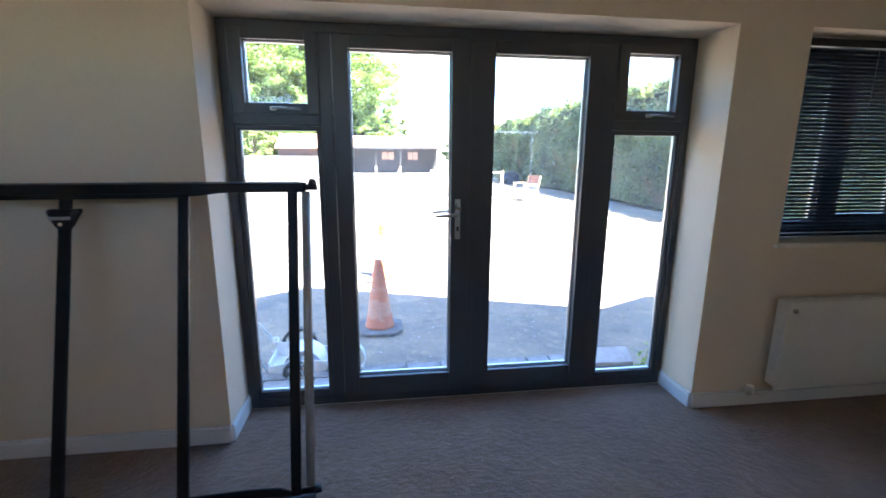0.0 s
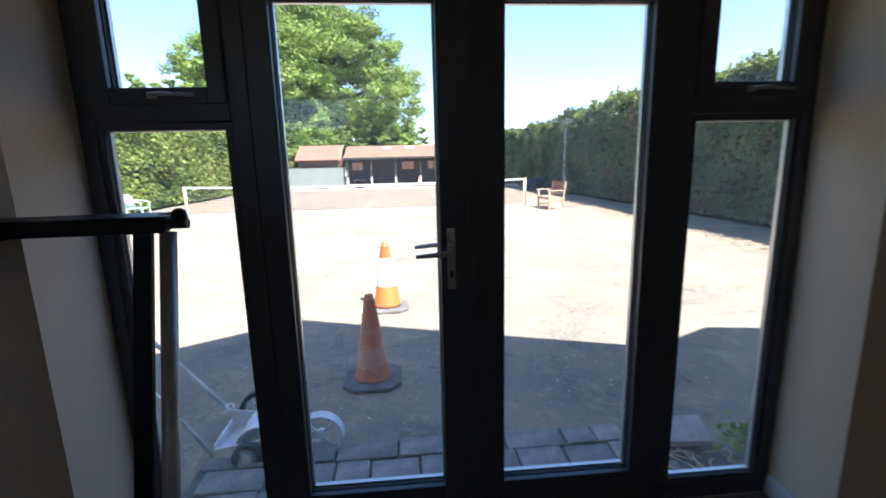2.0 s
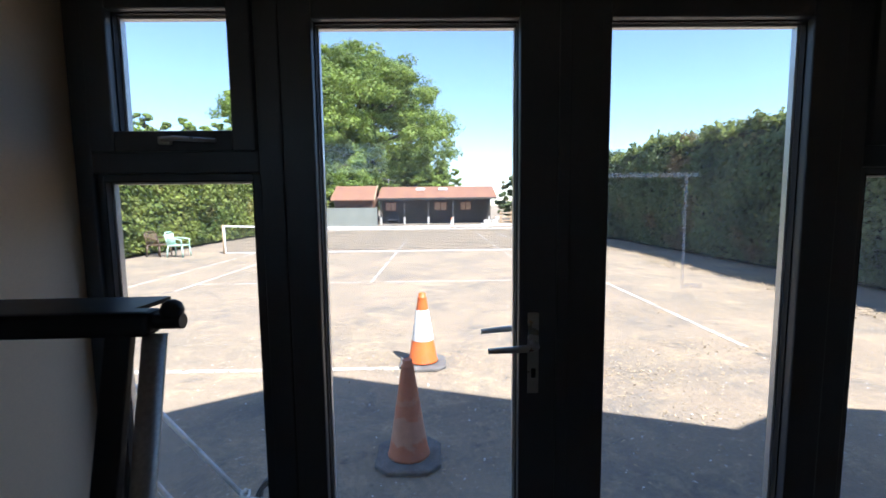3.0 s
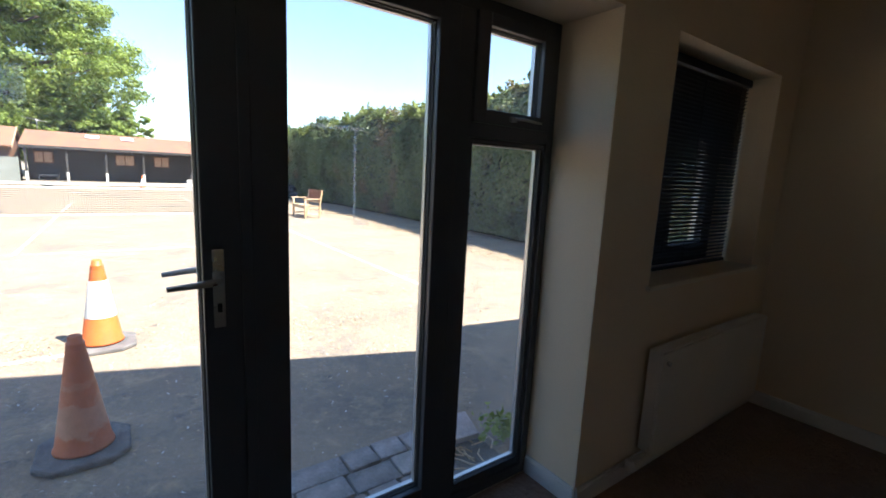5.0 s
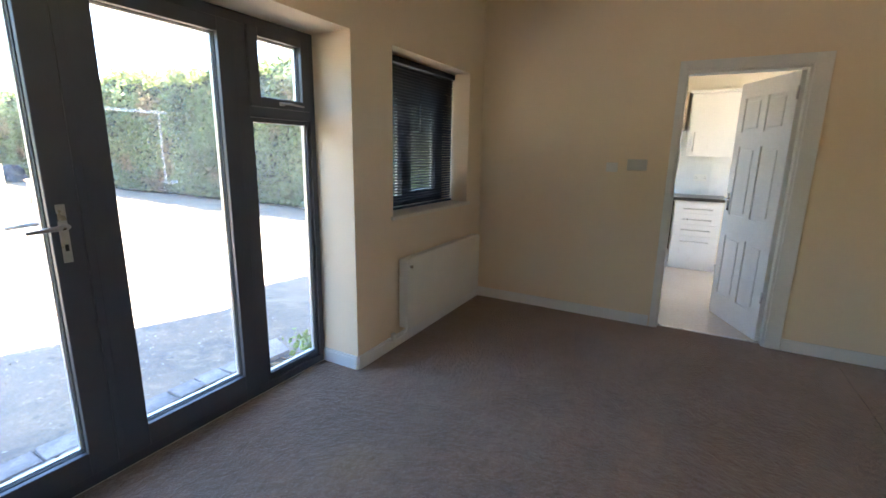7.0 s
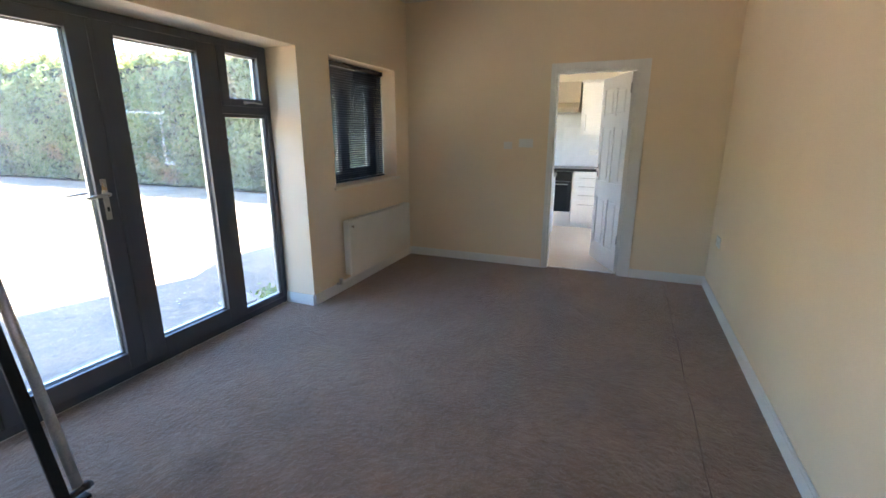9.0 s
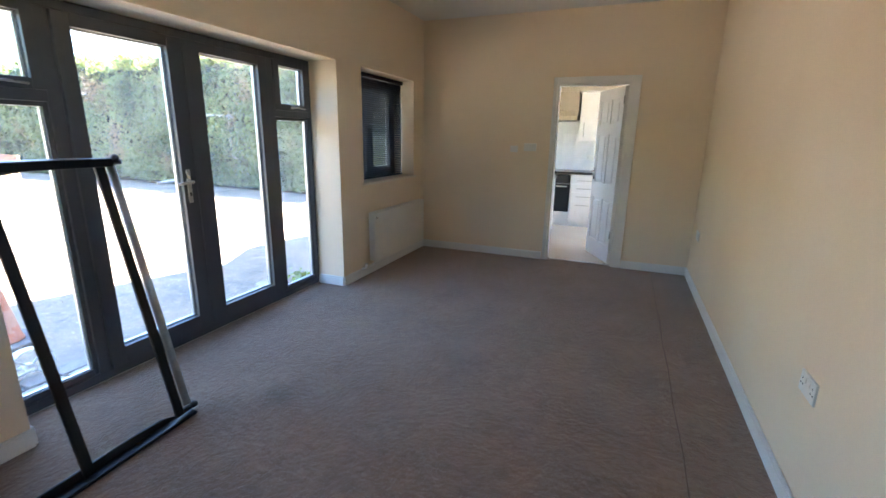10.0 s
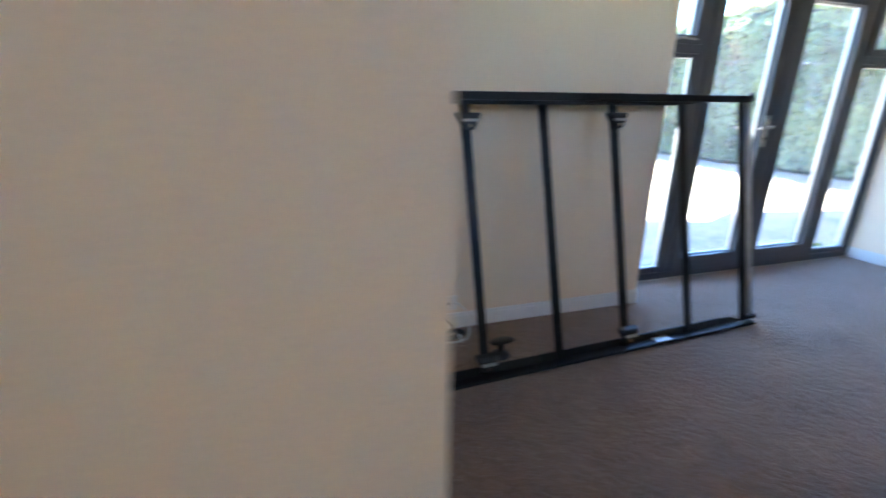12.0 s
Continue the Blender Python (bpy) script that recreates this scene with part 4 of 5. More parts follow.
# ---- kitchen ----
kw = thing("window_2", (5.2, 2.6, 1.0), "kitchen window", "window")
tagged(kw, kind="structure")
kf = ring(bmesh.new(), 4.302, 6.198, 0.952, 2.248, 2.55, 2.62, 0.06)
box(kf, 5.22, 5.28, 2.55, 2.62, 1.012, 2.188, 0.004)
part("window_frame", kf, M["upvc"], kw)
for x0, x1 in ((4.362, 5.22), (5.28, 6.138)):
    p = part("pane", one_box(x0, x1, 2.58, 2.586, 1.012, 2.188), M["pane"], kw)
    p.visible_shadow = False

# unseen windows added for light: kitchen sunny side, hall end, room's long wall
def plain_window(name, along, lo, hi, at, z0, z1, label):
    """A two-light window; along 'x' or 'y', at: its place on the other axis."""
    def put(a0, a1, d0, d1, q0, q1, bev=0.004):
        return one_box(a0, a1, at + d0, at + d1, q0, q1, bev) if along == "x" else one_box(at + d0, at + d1, a0, a1, q0, q1, bev)
    mid = (lo + hi) / 2
    sw = thing(name, (mid, at, z0) if along == "x" else (at, mid, z0), label, "window")
    tagged(sw, kind="structure")
    for a0, a1, q0, q1 in ((lo + 0.002, lo + 0.06, z0 + 0.002, z1 - 0.002), (hi - 0.06, hi - 0.002, z0 + 0.002, z1 - 0.002), (lo + 0.06, hi - 0.06, z0 + 0.002, z0 + 0.06), (lo + 0.06, hi - 0.06, z1 - 0.06, z1 - 0.002), (mid - 0.03, mid + 0.03, z0 + 0.06, z1 - 0.06)):
        part("frame_bar", put(a0, a1, -0.03, 0.03, q0, q1), M["upvc"], sw)
    for a0, a1 in ((lo + 0.06, mid - 0.03), (mid + 0.03, hi - 0.06)):
        p = part("pane", put(a0, a1, -0.003, 0.003, z0 + 0.06, z1 - 0.06, 0), M["pane"], sw)
        p.visible_shadow = False


plain_window("window_added_kitchen", "x", 5.0, 5.9, KS - 0.10, 1.05, 2.1, "unseen kitchen window added on the sunny side for light")
# out of view; added high in the long wall to brighten the room
plain_window("window_added_south", "x", -1.5, -0.05, SY - 0.07, 1.74, 2.17, "unseen long high-level window added to brighten the room")
# out of view; added so that daylight reaches the hall
plain_window("window_added_hall", "y", 0.75, 2.05, -4.46, 0.1, 2.15, "unseen tall window added to light the hall")

UX = 6.10   # front of the base units
dr = thing("drawer_unit", (6.35, 0.41, 0.0), "white four-drawer kitchen base unit with bar handles", "cabinet")
part("body", one_box(UX + 0.02, KE - 0.03, 0.15, 0.66, 0.10, 0.86), M["cabinet"], dr)
for z0, z1, zh in ((0.715, 0.852, 0.765), (0.575, 0.709, 0.635), (0.435, 0.569, 0.505), (0.105, 0.429, 0.365)):
    d = part("drawer_front", box(bmesh.new(), UX, UX + 0.018, 0.155, 0.655, z0, z1, 0.002), M["cabinet"], dr)
    h = one_tube([(UX - 0.028, 0.25, zh), (UX - 0.028, 0.56, zh)], 0.006, 8)
    tube(h, [(UX, 0.27, zh), (UX - 0.028, 0.27, zh)], 0.005, 6)
    tube(h, [(UX, 0.54, zh), (UX - 0.028, 0.54, zh)], 0.005, 6)
    part("handle", h, M["steel"], d, "steel bar handle")
part("plinth", one_box(UX + 0.05, UX + 0.068, 0.15, 0.66, 0.002, 0.098), M["cabinet"], dr)
ov = thing("built_in_oven", (6.35, 0.97, 0.0), "black glass built-in oven under the worktop", "oven")
part("body", one_box(UX + 0.02, KE - 0.03, 0.665, 1.265, 0.10, 0.86), M["cabinet"], ov)
part("oven_door", box(bmesh.new(), UX - 0.004, UX + 0.018, 0.67, 1.26, 0.24, 0.70, 0.003), M["oven"], ov)
part("control_panel", box(bmesh.new(), UX - 0.002, UX + 0.018, 0.67, 1.26, 0.705, 0.852, 0.003), M["oven"], ov)
part("filler", one_box(UX + 0.001, UX + 0.018, 0.67, 1.26, 0.105, 0.235), M["cabinet"], ov)
part("handle", one_tube([(UX - 0.04, 0.72, 0.66), (UX - 0.04, 1.21, 0.66)], 0.008, 8), M["steel"], ov)
for y in (0.74, 1.19):
    part("handle_post", one_tube([(UX - 0.04, y, 0.66), (UX, y, 0.66)], 0.006, 6), M["steel"], ov)
part("plinth", one_box(UX + 0.05, UX + 0.068, 0.665, 1.265, 0.002, 0.098), M["cabinet"], ov)
solid("worktop", box(bmesh.new(), UX - 0.025, KE - 0.001, 0.13, 2.26, 0.862, 0.90, 0.004), M["worktop"], "dark speckled laminate worktop on white units", "worktop", (6.36, 1.2, 0.862))
cu = thing("base_unit", (6.35, 1.76, 0.0), "white kitchen base unit beside the oven", "cabinet")
part("body", one_box(UX + 0.02, KE - 0.03, 1.27, 2.26, 0.10, 0.86), M["cabinet"], cu)
for y0, y1 in ((1.275, 1.76), (1.765, 2.255)):
    part("cupboard_door", box(bmesh.new(), UX, UX + 0.018, y0, y1, 0.105, 0.852, 0.002), M["cabinet"], cu)
part("plinth", one_box(UX + 0.05, UX + 0.068, 1.27, 2.26, 0.002, 0.098), M["cabinet"], cu)
sd = thing("side_unit", (5.0, 0.95, 0.0), "white kitchen unit standing by the inner wall", "cabinet")
part("body", one_box(4.75, 5.3, 0.80, 1.4, 0.10, 0.86), M["cabinet"], sd)
part("plinth", one_box(4.78, 5.27, 0.84, 1.36, 0.002, 0.098), M["cabinet"], sd)
part("top", box(bmesh.new(), 4.73, 5.32, 0.785, 1.42, 0.862, 0.90, 0.004), M["worktop"], sd)
wc = thing("wall_cabinet", (6.48, 0.36, 1.38), "white kitchen wall cabinet with bar handle", "cabinet")
part("body", one_box(6.32, KE - 0.001, 0.10, 0.62, 1.39, 2.13), M["cabinet"], wc)
wd = part("cupboard_door", box(bmesh.new(), 6.30, 6.318, 0.102, 0.618, 1.392, 2.128, 0.002), M["cabinet"], wc)
part("handle", one_tube([(6.272, 0.55, 1.45), (6.272, 0.55, 1.68)], 0.006, 8), M["steel"], wd)
part("cornice", box(bmesh.new(), 6.28, KE - 0.001, 0.08, 0.64, 2.132, 2.165, 0.006), M["cabinet"], wc)
hd = thing("cooker_hood", (6.48, 0.95, 1.72), "pale steel cooker hood between wall cabinets", "cooker hood")
hb = prism(bmesh.new(), [(6.22, 1.72), (KE - 0.002, 1.72), (KE - 0.002, 2.16), (6.40, 2.16), (6.36, 1.86), (6.22, 1.78)], "y", 0.66, 1.24)
part("canopy", hb, material("hood_steel", (0.55, 0.49, 0.38), 0.35, metal=0.6, vary=0.05, bump=0), hd)
part("filter", one_box(6.26, 6.62, 0.70, 1.20, 1.708, 1.7195), M["steel"], hd)
# splashback tiles on the kitchen wall
tiles = structure("trim_splashback", one_box(KE - 0.006, KE - 0.0005, 0.10, 2.25, 0.901, 1.72), M["tile"], "white tiled splashback")
tm = to_mesh("tile", one_box(-0.003, 0.0, -0.098, 0.098, -0.098, 0.098, 0.001), M["tile"])
for i in range(10):
    for j in range(4):
        piece("tile", tm, tiles, (KE - 0.006, 0.205 + i * 0.2, 1.005 + j * 0.2))
wall_plate("power_socket", (KE - 0.009, 0.42, 1.12), "-x", 0.147, 0.087, "white double power socket on the splashback", DOUBLE)

# ---- outside ----
rng = np.random.default_rng(5)
b = bmesh.new()
bmesh.ops.create_grid(b, x_segments=2, y_segments=2, size=600)
bmesh.ops.translate(b, vec=(0, 0, G), verts=b.verts)
structure("ground", b, M["asphalt"], "old dusty asphalt tennis court and yard")


def strip(bm, x0, x1, y0, y1, z=0.004):
    v = [bm.verts.new(p) for p in ((x0, y0, G + z), (x1, y0, G + z), (x1, y1, G + z), (x0, y1, G + z))]
    bm.faces.new(v)


ln = bmesh.new()
W2 = 0.03
CX, S0, S1, D0, D1 = -1.05, -4.90, 2.78, -6.2, 3.98
B0, SV, NETY, SF, B1 = 5.86, 11.1, 17.6, 23.2, 28.6
for y in (B0, B1):
    strip(ln, D0, D1 if y > 10 else 0.2, y - W2 * 1.4, y + W2 * 1.4)
for y in (SV, SF):
    strip(ln, S0, S1, y - W2, y + W2, 0.005)
for x in (S0, S1, D1, D0):
    strip(ln, x - W2, x + W2, 10.3 if x in (S0, S1) else B0 + (0.5 if x > 0 else 0), B1, 0.006)
strip(ln, CX - W2, CX + W2, SV, SF, 0.007)
structure("trim_court_lines", ln, M["line"], "worn white painted court lines")

net = thing("tennis_net", (CX, NETY, G), "sagging dark tennis net with white top tape", "tennis net")
NX0, NX1 = -7.3, 4.95
def sag(x):
    return G + 0.90 + 0.10 * ((x - CX) / 6.2) ** 2
mesh_net = bmesh.new()
for i in range(123):
    x = NX0 + 0.05 + i * 0.0995
    box(mesh_net, x - 0.0022, x + 0.0022, NETY - 0.002, NETY + 0.002, G + 0.03, sag(x) - 0.02)
for j in range(16):
    z = G + 0.03 + j * 0.054
    box(mesh_net, NX0, NX1, NETY - 0.0022, NETY + 0.0022, z, z + 0.011)
part("netting", mesh_net, M["netting"], net)
tp = bmesh.new()
prism(tp, [(NX0 + k * (NX1 - NX0) / 16, sag(NX0 + k * (NX1 - NX0) / 16) + 0.03) for k in range(17)] + [(NX0 + k * (NX1 - NX0) / 16, sag(NX0 + k * (NX1 - NX0) / 16) - 0.03) for k in range(16, -1, -1)], "y", NETY - 0.008, NETY + 0.008)
part("top_tape", tp, M["tape"], net, "white net tape")
part("bottom_tape", one_box(NX0, NX1, NETY - 0.006, NETY + 0.006, G + 0.012, G + 0.04), M["tape"], net)
for x in (NX0, NX1):
    part("end_tape", one_box(x - 0.02, x + 0.02, NETY - 0.007, NETY + 0.007, G + 0.03, G + 0.96), M["tape"], net)
    part("net_post", one_tube([(x + math.copysign(0.05, x), NETY, G), (x + math.copysign(0.05, x), NETY, G + 1.04)], 0.035, 12), M["timber"], net, "worn net post")


def traffic_cone(at, body, label, sleeve, k=1.0):
    x, y, z = at
    w = 0.235 * k
    c = thing("traffic_cone", at, label, "traffic cone", "traffic cones by the doors")
    base = bmesh.new()
    pts = [(x + w * s * a, y + w * t * b2) for s, t, a, b2 in ((1, 1, 1, 0.6), (1, 1, 0.6, 1), (-1, 1, 0.6, 1), (-1, 1, 1, 0.6), (-1, -1, 1, 0.6), (-1, -1, 0.6, 1), (1, -1, 0.6, 1), (1, -1, 1, 0.6))]
    prism(base, pts, "z", z + 0.0, z + 0.036)
    bmesh.ops.bevel(base, geom=list(base.edges), offset=0.008, segments=1, affect="EDGES")
    part("base", base, M["cone_base"], c, "grey rubber base")
    part("cone_body", lathe(bmesh.new(), [(0.155, 0.045), (0.150, 0.06), (0.142, 0.075), (0.050, 0.66), (0.046, 0.70), (0.047, 0.705), (0.036, 0.71), (0.036, 0.745), (0.030, 0.75), (0.022, 0.74)], at, 32, k), body, c)
    if sleeve:
        part("sleeve", lathe(bmesh.new(), [(0.1135, 0.268), (0.1135, 0.27), (0.0655, 0.575), (0.0645, 0.577)], at, 32, k), M["cone_white"], c, "white reflective sleeve")
    return c


traffic_cone((0.24, 5.98, G), M["cone"], "bright orange traffic cone with white sleeve, standing in sun", True, 1.03)
traffic_cone((0.20, 4.22, G), M["cone_old"], "faded scuffed orange traffic cone without sleeve, in shade", False, 0.91)
far = traffic_cone((1.5, 33.6, G), M["cone"], "small orange traffic cone near the veranda", True)

# ---- paving by the doors ----
pave = structure("pavement", one_box(-0.66, 2.16, 2.665, 3.38, G - 0.1, G + 0.035), M["mortar"], "strip of worn paving setts outside the doors")
pr = random.Random(11)
pm = [to_mesh("paver", one_box(-l / 2, l / 2, -0.079, 0.079, -0.03, 0.03, 0.010), M["paver"]) for l in (0.17, 0.25, 0.33)]
for r in range(4):
    x = -0.64 + (0.0, 0.11, 0.04, 0.0)[r]
    while x < 2.0:
        k = pr.randrange(3)
        l = (0.17, 0.25, 0.33)[k]
        if x + l > 2.16:
            break
        piece("paver", pm[k], pave, (x + l / 2, 2.765 + r * 0.172 + pr.uniform(-0.006, 0.006), G + 0.025 + pr.uniform(0, 0.008)), pose(0, 0, 0, pr.uniform(-1.5, 1.5), pr.uniform(-1.5, 1.5), pr.uniform(-2.5, 2.5)))
        x += l + 0.013
ls = one_box(-0.14, 0.14, -0.10, 0.10, -0.02, 0.02, 0.006, m=pose(1.98, 3.16, G + 0.115, 10, -6, -14))
solid("loose_slab", ls, M["slab"], "loose pinkish concrete slab lying on twigs by paving", "slab", (1.98, 3.16, G + 0.06))
tw = bmesh.new()
for i in range(14):
    x, y = 1.75 + pr.uniform(0, 0.38), 2.93 + pr.uniform(0, 0.2)
    a = pr.uniform(0, 6.3)
    tube(tw, [(x, y, G + 0.06), (x + 0.07 * math.cos(a), y + 0.07 * math.sin(a), G + 0.075), (x + 0.14 * math.cos(a + 0.4), y + 0.14 * math.sin(a + 0.4), G + 0.065)], 0.004, 5)
tagged(solid("dry_twigs", tw, M["timber"], "scattered dry twigs beside the loose slab", "twigs", (1.9, 3.0, G + 0.06)), kind="stuff")
wp = rng.normal(size=(95, 3)) * (0.07, 0.06, 0.045) + (2.28, 3.06, G + 0.11)
wp[:, 2] = np.maximum(wp[:, 2], G + 0.04)
wd_ob = tagged(new("weed", leaf_mesh("weed", wp, rng.normal(size=(95, 3)), 0.028, M["weed"], rng)), "small yellow-green weed growing by the wall", "plant", kind="stuff")

# ---- line-marking machine ----
mk = thing("line_marker", (-0.35, 3.42, G), "white painted wheeled court line marker with long handles", "line marker")
# open hopper: floor, two cheeks, sloping ends
tray = bmesh.new()
for y0 in (3.30, 3.565):
    prism(tray, [(-0.60, G + 0.06), (-0.20, G + 0.05), (-0.17, G + 0.13), (-0.32, G + 0.15), (-0.60, G + (0.11 if y0 < 3.4 else 0.19))], "y", y0, y0 + 0.012)
prism(tray, [(-0.606, G + 0.06), (-0.594, G + 0.06), (-0.594, G + 0.13), (-0.606, G + 0.13)], "y", 3.312, 3.565)
prism(tray, [(-0.594, G + 0.06), (-0.20, G + 0.05), (-0.20, G + 0.062), (-0.594, G + 0.072)], "y", 3.312, 3.565)
prism(tray, [(-0.20, G + 0.062), (-0.188, G + 0.062), (-0.178, G + 0.13), (-0.19, G + 0.13)], "y", 3.312, 3.565)
hopper = part("hopper", tray, M["white_paint"], mk, "white metal paint hopper")
drum = bmesh.new()
for k in range(14):
    a0, a1 = math.pi * k / 14, math.pi * (k + 1) / 14
    q = [drum.verts.new((-0.36 + rr * math.cos(a), y, G + 0.06 + rr * math.sin(a))) for rr, y, a in ((0.15, 3.33, a0), (0.15, 3.55, a0), (0.15, 3.55, a1), (0.15, 3.33, a1))]
    drum.faces.new(q)
bmesh.ops.remove_doubles(drum, verts=drum.verts, dist=0.0005)
bmesh.ops.solidify(drum, geom=drum.faces[:], thickness=0.006)
part("roller_guard", drum, M["white_paint"], hopper, "curved white guard over the roller")
rp = [(-0.60 + 0.02 * math.cos(i * 1.1), 3.56 + 0.03 * math.sin(i * 1.1), G + 0.20 + 0.006 * (i % 5)) for i in range(22)]
part("tied_rope", one_tube(rp, 0.006, 6), M["tape"], mk, "knotted white rope")


def rim(cx, cy, r, half, thick, mat, label):
    """A broad flat wheel rim."""
    w = bmesh.new()
    for k in range(28):
        a0, a1 = 2 * math.pi * k / 28, 2 * math.pi * (k + 1) / 28
        q = [w.verts.new((cx + rr * math.cos(a), cy + d, G + r + rr * math.sin(a))) for rr, d, a in ((r, -half, a0), (r, half, a0), (r, half, a1), (r, -half, a1), (r - thick, -half, a0), (r - thick, half, a0), (r - thick, half, a1), (r - thick, -half, a1))]
        for f in ((0, 1, 2, 3), (7, 6, 5, 4), (0, 3, 7, 4), (1, 5, 6, 2)):
            w.faces.new([q[i] for i in f])
    bmesh.ops.remove_doubles(w, verts=w.verts, dist=0.0005)
    return part("wheel", w, mat, mk, label)


def marker_wheel(cx, cy, r, white):
    wheel = rim(cx, cy, r, 0.034 if white else 0.022, 0.008 if white else 0.026, M["white_paint"] if white else M["tyre"], "broad white painted wheel" if white else "black tyred wheel")
    sp = one_tube([(cx, cy - 0.03, G + r), (cx, cy + 0.03, G + r)], 0.028, 10)
    for k in range(4):
        a = k * math.pi / 2 + 0.75
        tube(sp, [(cx, cy, G + r), (cx + (r - 0.005) * math.cos(a), cy, G + r + (r - 0.005) * math.sin(a))], 0.012, 6, 0.5)
    part("spokes", sp, M["white_paint"], wheel)


marker_wheel(-0.03, 3.34, 0.13, True)
marker_wheel(-0.41, 3.26, 0.08, False)
marker_wheel(-0.43, 3.62, 0.14, False)
part("axle", one_tube([(-0.41, 3.24, G + 0.08), (-0.43, 3.64, G + 0.14)], 0.01, 8), M["white_paint"], mk)
for y in (3.292, 3.388):
    part("fork", one_tube([(-0.185, y, G + 0.11), (-0.03, y, G + 0.13)], 0.010, 8), M["white_paint"], mk)
for p0, p1 in (((-0.60, 3.57, G + 0.18), (-1.04, 3.40, G + 0.90)), ((-0.61, 3.31, G + 0.07), (-0.99, 3.06, G + 0.98)), ((-1.04, 3.41, G + 0.89), (-0.99, 3.05, G + 0.97))):
    part("handle_tube", one_tube([p0, p1], 0.012, 10), M["white_paint"], mk, "white tube handle")


# ---- garden seats ----
def garden_bench(at, turn_deg):
    m = Matrix.Translation(at) @ pose(0, 0, 0, 0, 0, turn_deg)
    t = thing("garden_bench", at, "pale wooden garden bench with reddish back by hedge", "bench")
    def add(name, *dims, mat="timber", lean=0.0):
        bb = one_box(*dims, 0.006)
        if lean:
            bmesh.ops.transform(bb, matrix=pose(0, 0.22, 0.42) @ pose(0, 0, 0, -lean) @ pose(0, -0.22, -0.42), verts=bb.verts)
        bmesh.ops.transform(bb, matrix=m, verts=bb.verts)
        part(name, bb, M[mat], t)
    for sx in (-0.56, 0.50):
        add("front_leg", sx, sx + 0.06, -0.30, -0.24, 0, 0.62)
        add("back_leg", sx, sx + 0.06, 0.20, 0.26, 0, 0.44)
        add("back_post", sx, sx + 0.06, 0.20, 0.25, 0.40, 0.93, lean=9)
        add("armrest", sx - 0.012, sx + 0.072, -0.34, 0.26, 0.62, 0.652)
        add("side_rail", sx + 0.01, sx + 0.05, -0.24, 0.20, 0.33, 0.38)
        add("stretcher", sx + 0.015, sx + 0.045, -0.24, 0.20, 0.10, 0.14)
    for k in range(5):
        add("seat_slat", -0.50, 0.50, -0.29 + k * 0.1, -0.205 + k * 0.1, 0.40, 0.425)
    add("front_rail", -0.50, 0.50, -0.29, -0.26, 0.32, 0.40)
    add("top_rail", -0.50, 0.50, 0.20, 0.245, 0.84, 0.94, mat="red_timber", lean=9)
    add("back_rail", -0.50, 0.50, 0.20, 0.245, 0.50, 0.56, lean=9)
    for k in range(12):
        add("back_slat", -0.49 + k * 0.0825, -0.415 + k * 0.0825, 0.212, 0.235, 0.56, 0.84, mat="red_timber", lean=9)


garden_bench((5.57, 16.28, G), -87)

# low heap of dark netting at the foot of the hedge
hp = bmesh.new()
bmesh.ops.create_icosphere(hp, subdivisions=4, radius=1.0)
for v in hp.verts:
    q = v.co.copy()
    w = 1 + 0.22 * noise.noise(q * 1.7) + 0.10 * noise.noise(q * 5.0)
    v.co = Vector((7.9 + 0.62 * q.x * w, 26.4 + 0.7 * q.y * w, max(G, G + 0.10 + 0.62 * q.z * w)))
solid("netting_heap", hp, M["heap"], "low heap of dark netting at the hedge foot", "heap", (7.9, 26.4, G))


def plastic_chair(at, turn_deg, mat, label):
    m = Matrix.Translation(at) @ pose(0, 0, 0, 0, 0, turn_deg)
    t = thing("plastic_chair", at, label, "chair", "plastic garden chairs by hedge")
    def add(name, bb):
        bmesh.ops.transform(bb, matrix=m, verts=bb.verts)
        part(name, bb, mat, t)
    for sx in (-0.24, 0.24):
        for sy in (-0.22, 0.24):
            add("leg", one_tube([(sx * 1.1, sy * 1.15, 0), (sx, sy, 0.40)], 0.022, 8))
        add("armrest", one_tube([(sx * 1.08, -0.22, 0.40), (sx * 1.12, -0.22, 0.60), (sx * 1.12, 0.0, 0.64), (sx, 0.24, 0.66)], 0.02, 8, 1.3))
    add("seat", one_box(-0.25, 0.25, -0.25, 0.25, 0.39, 0.42, 0.012))
    for k in range(5):
        x = -0.18 + k * 0.09
        add("back_slat", one_tube([(x, 0.24, 0.42), (x * 1.05, 0.31, 0.80)], 0.03, 8, 0.4))
    add("back_rim", one_tube([(-0.25, 0.24, 0.42), (-0.26, 0.32, 0.78), (-0.15, 0.335, 0.86), (0.15, 0.335, 0.86), (0.26, 0.32, 0.78), (0.25, 0.24, 0.42)], 0.02, 8))


plastic_chair((-8.45, 16.7, G), 92, M["green_plastic"], "mint green plastic garden chair beside the hedge")
plastic_chair((-9.25, 16.9, G), 80, M["brown_plastic"], "dark brown plastic garden chair beside the hedge")


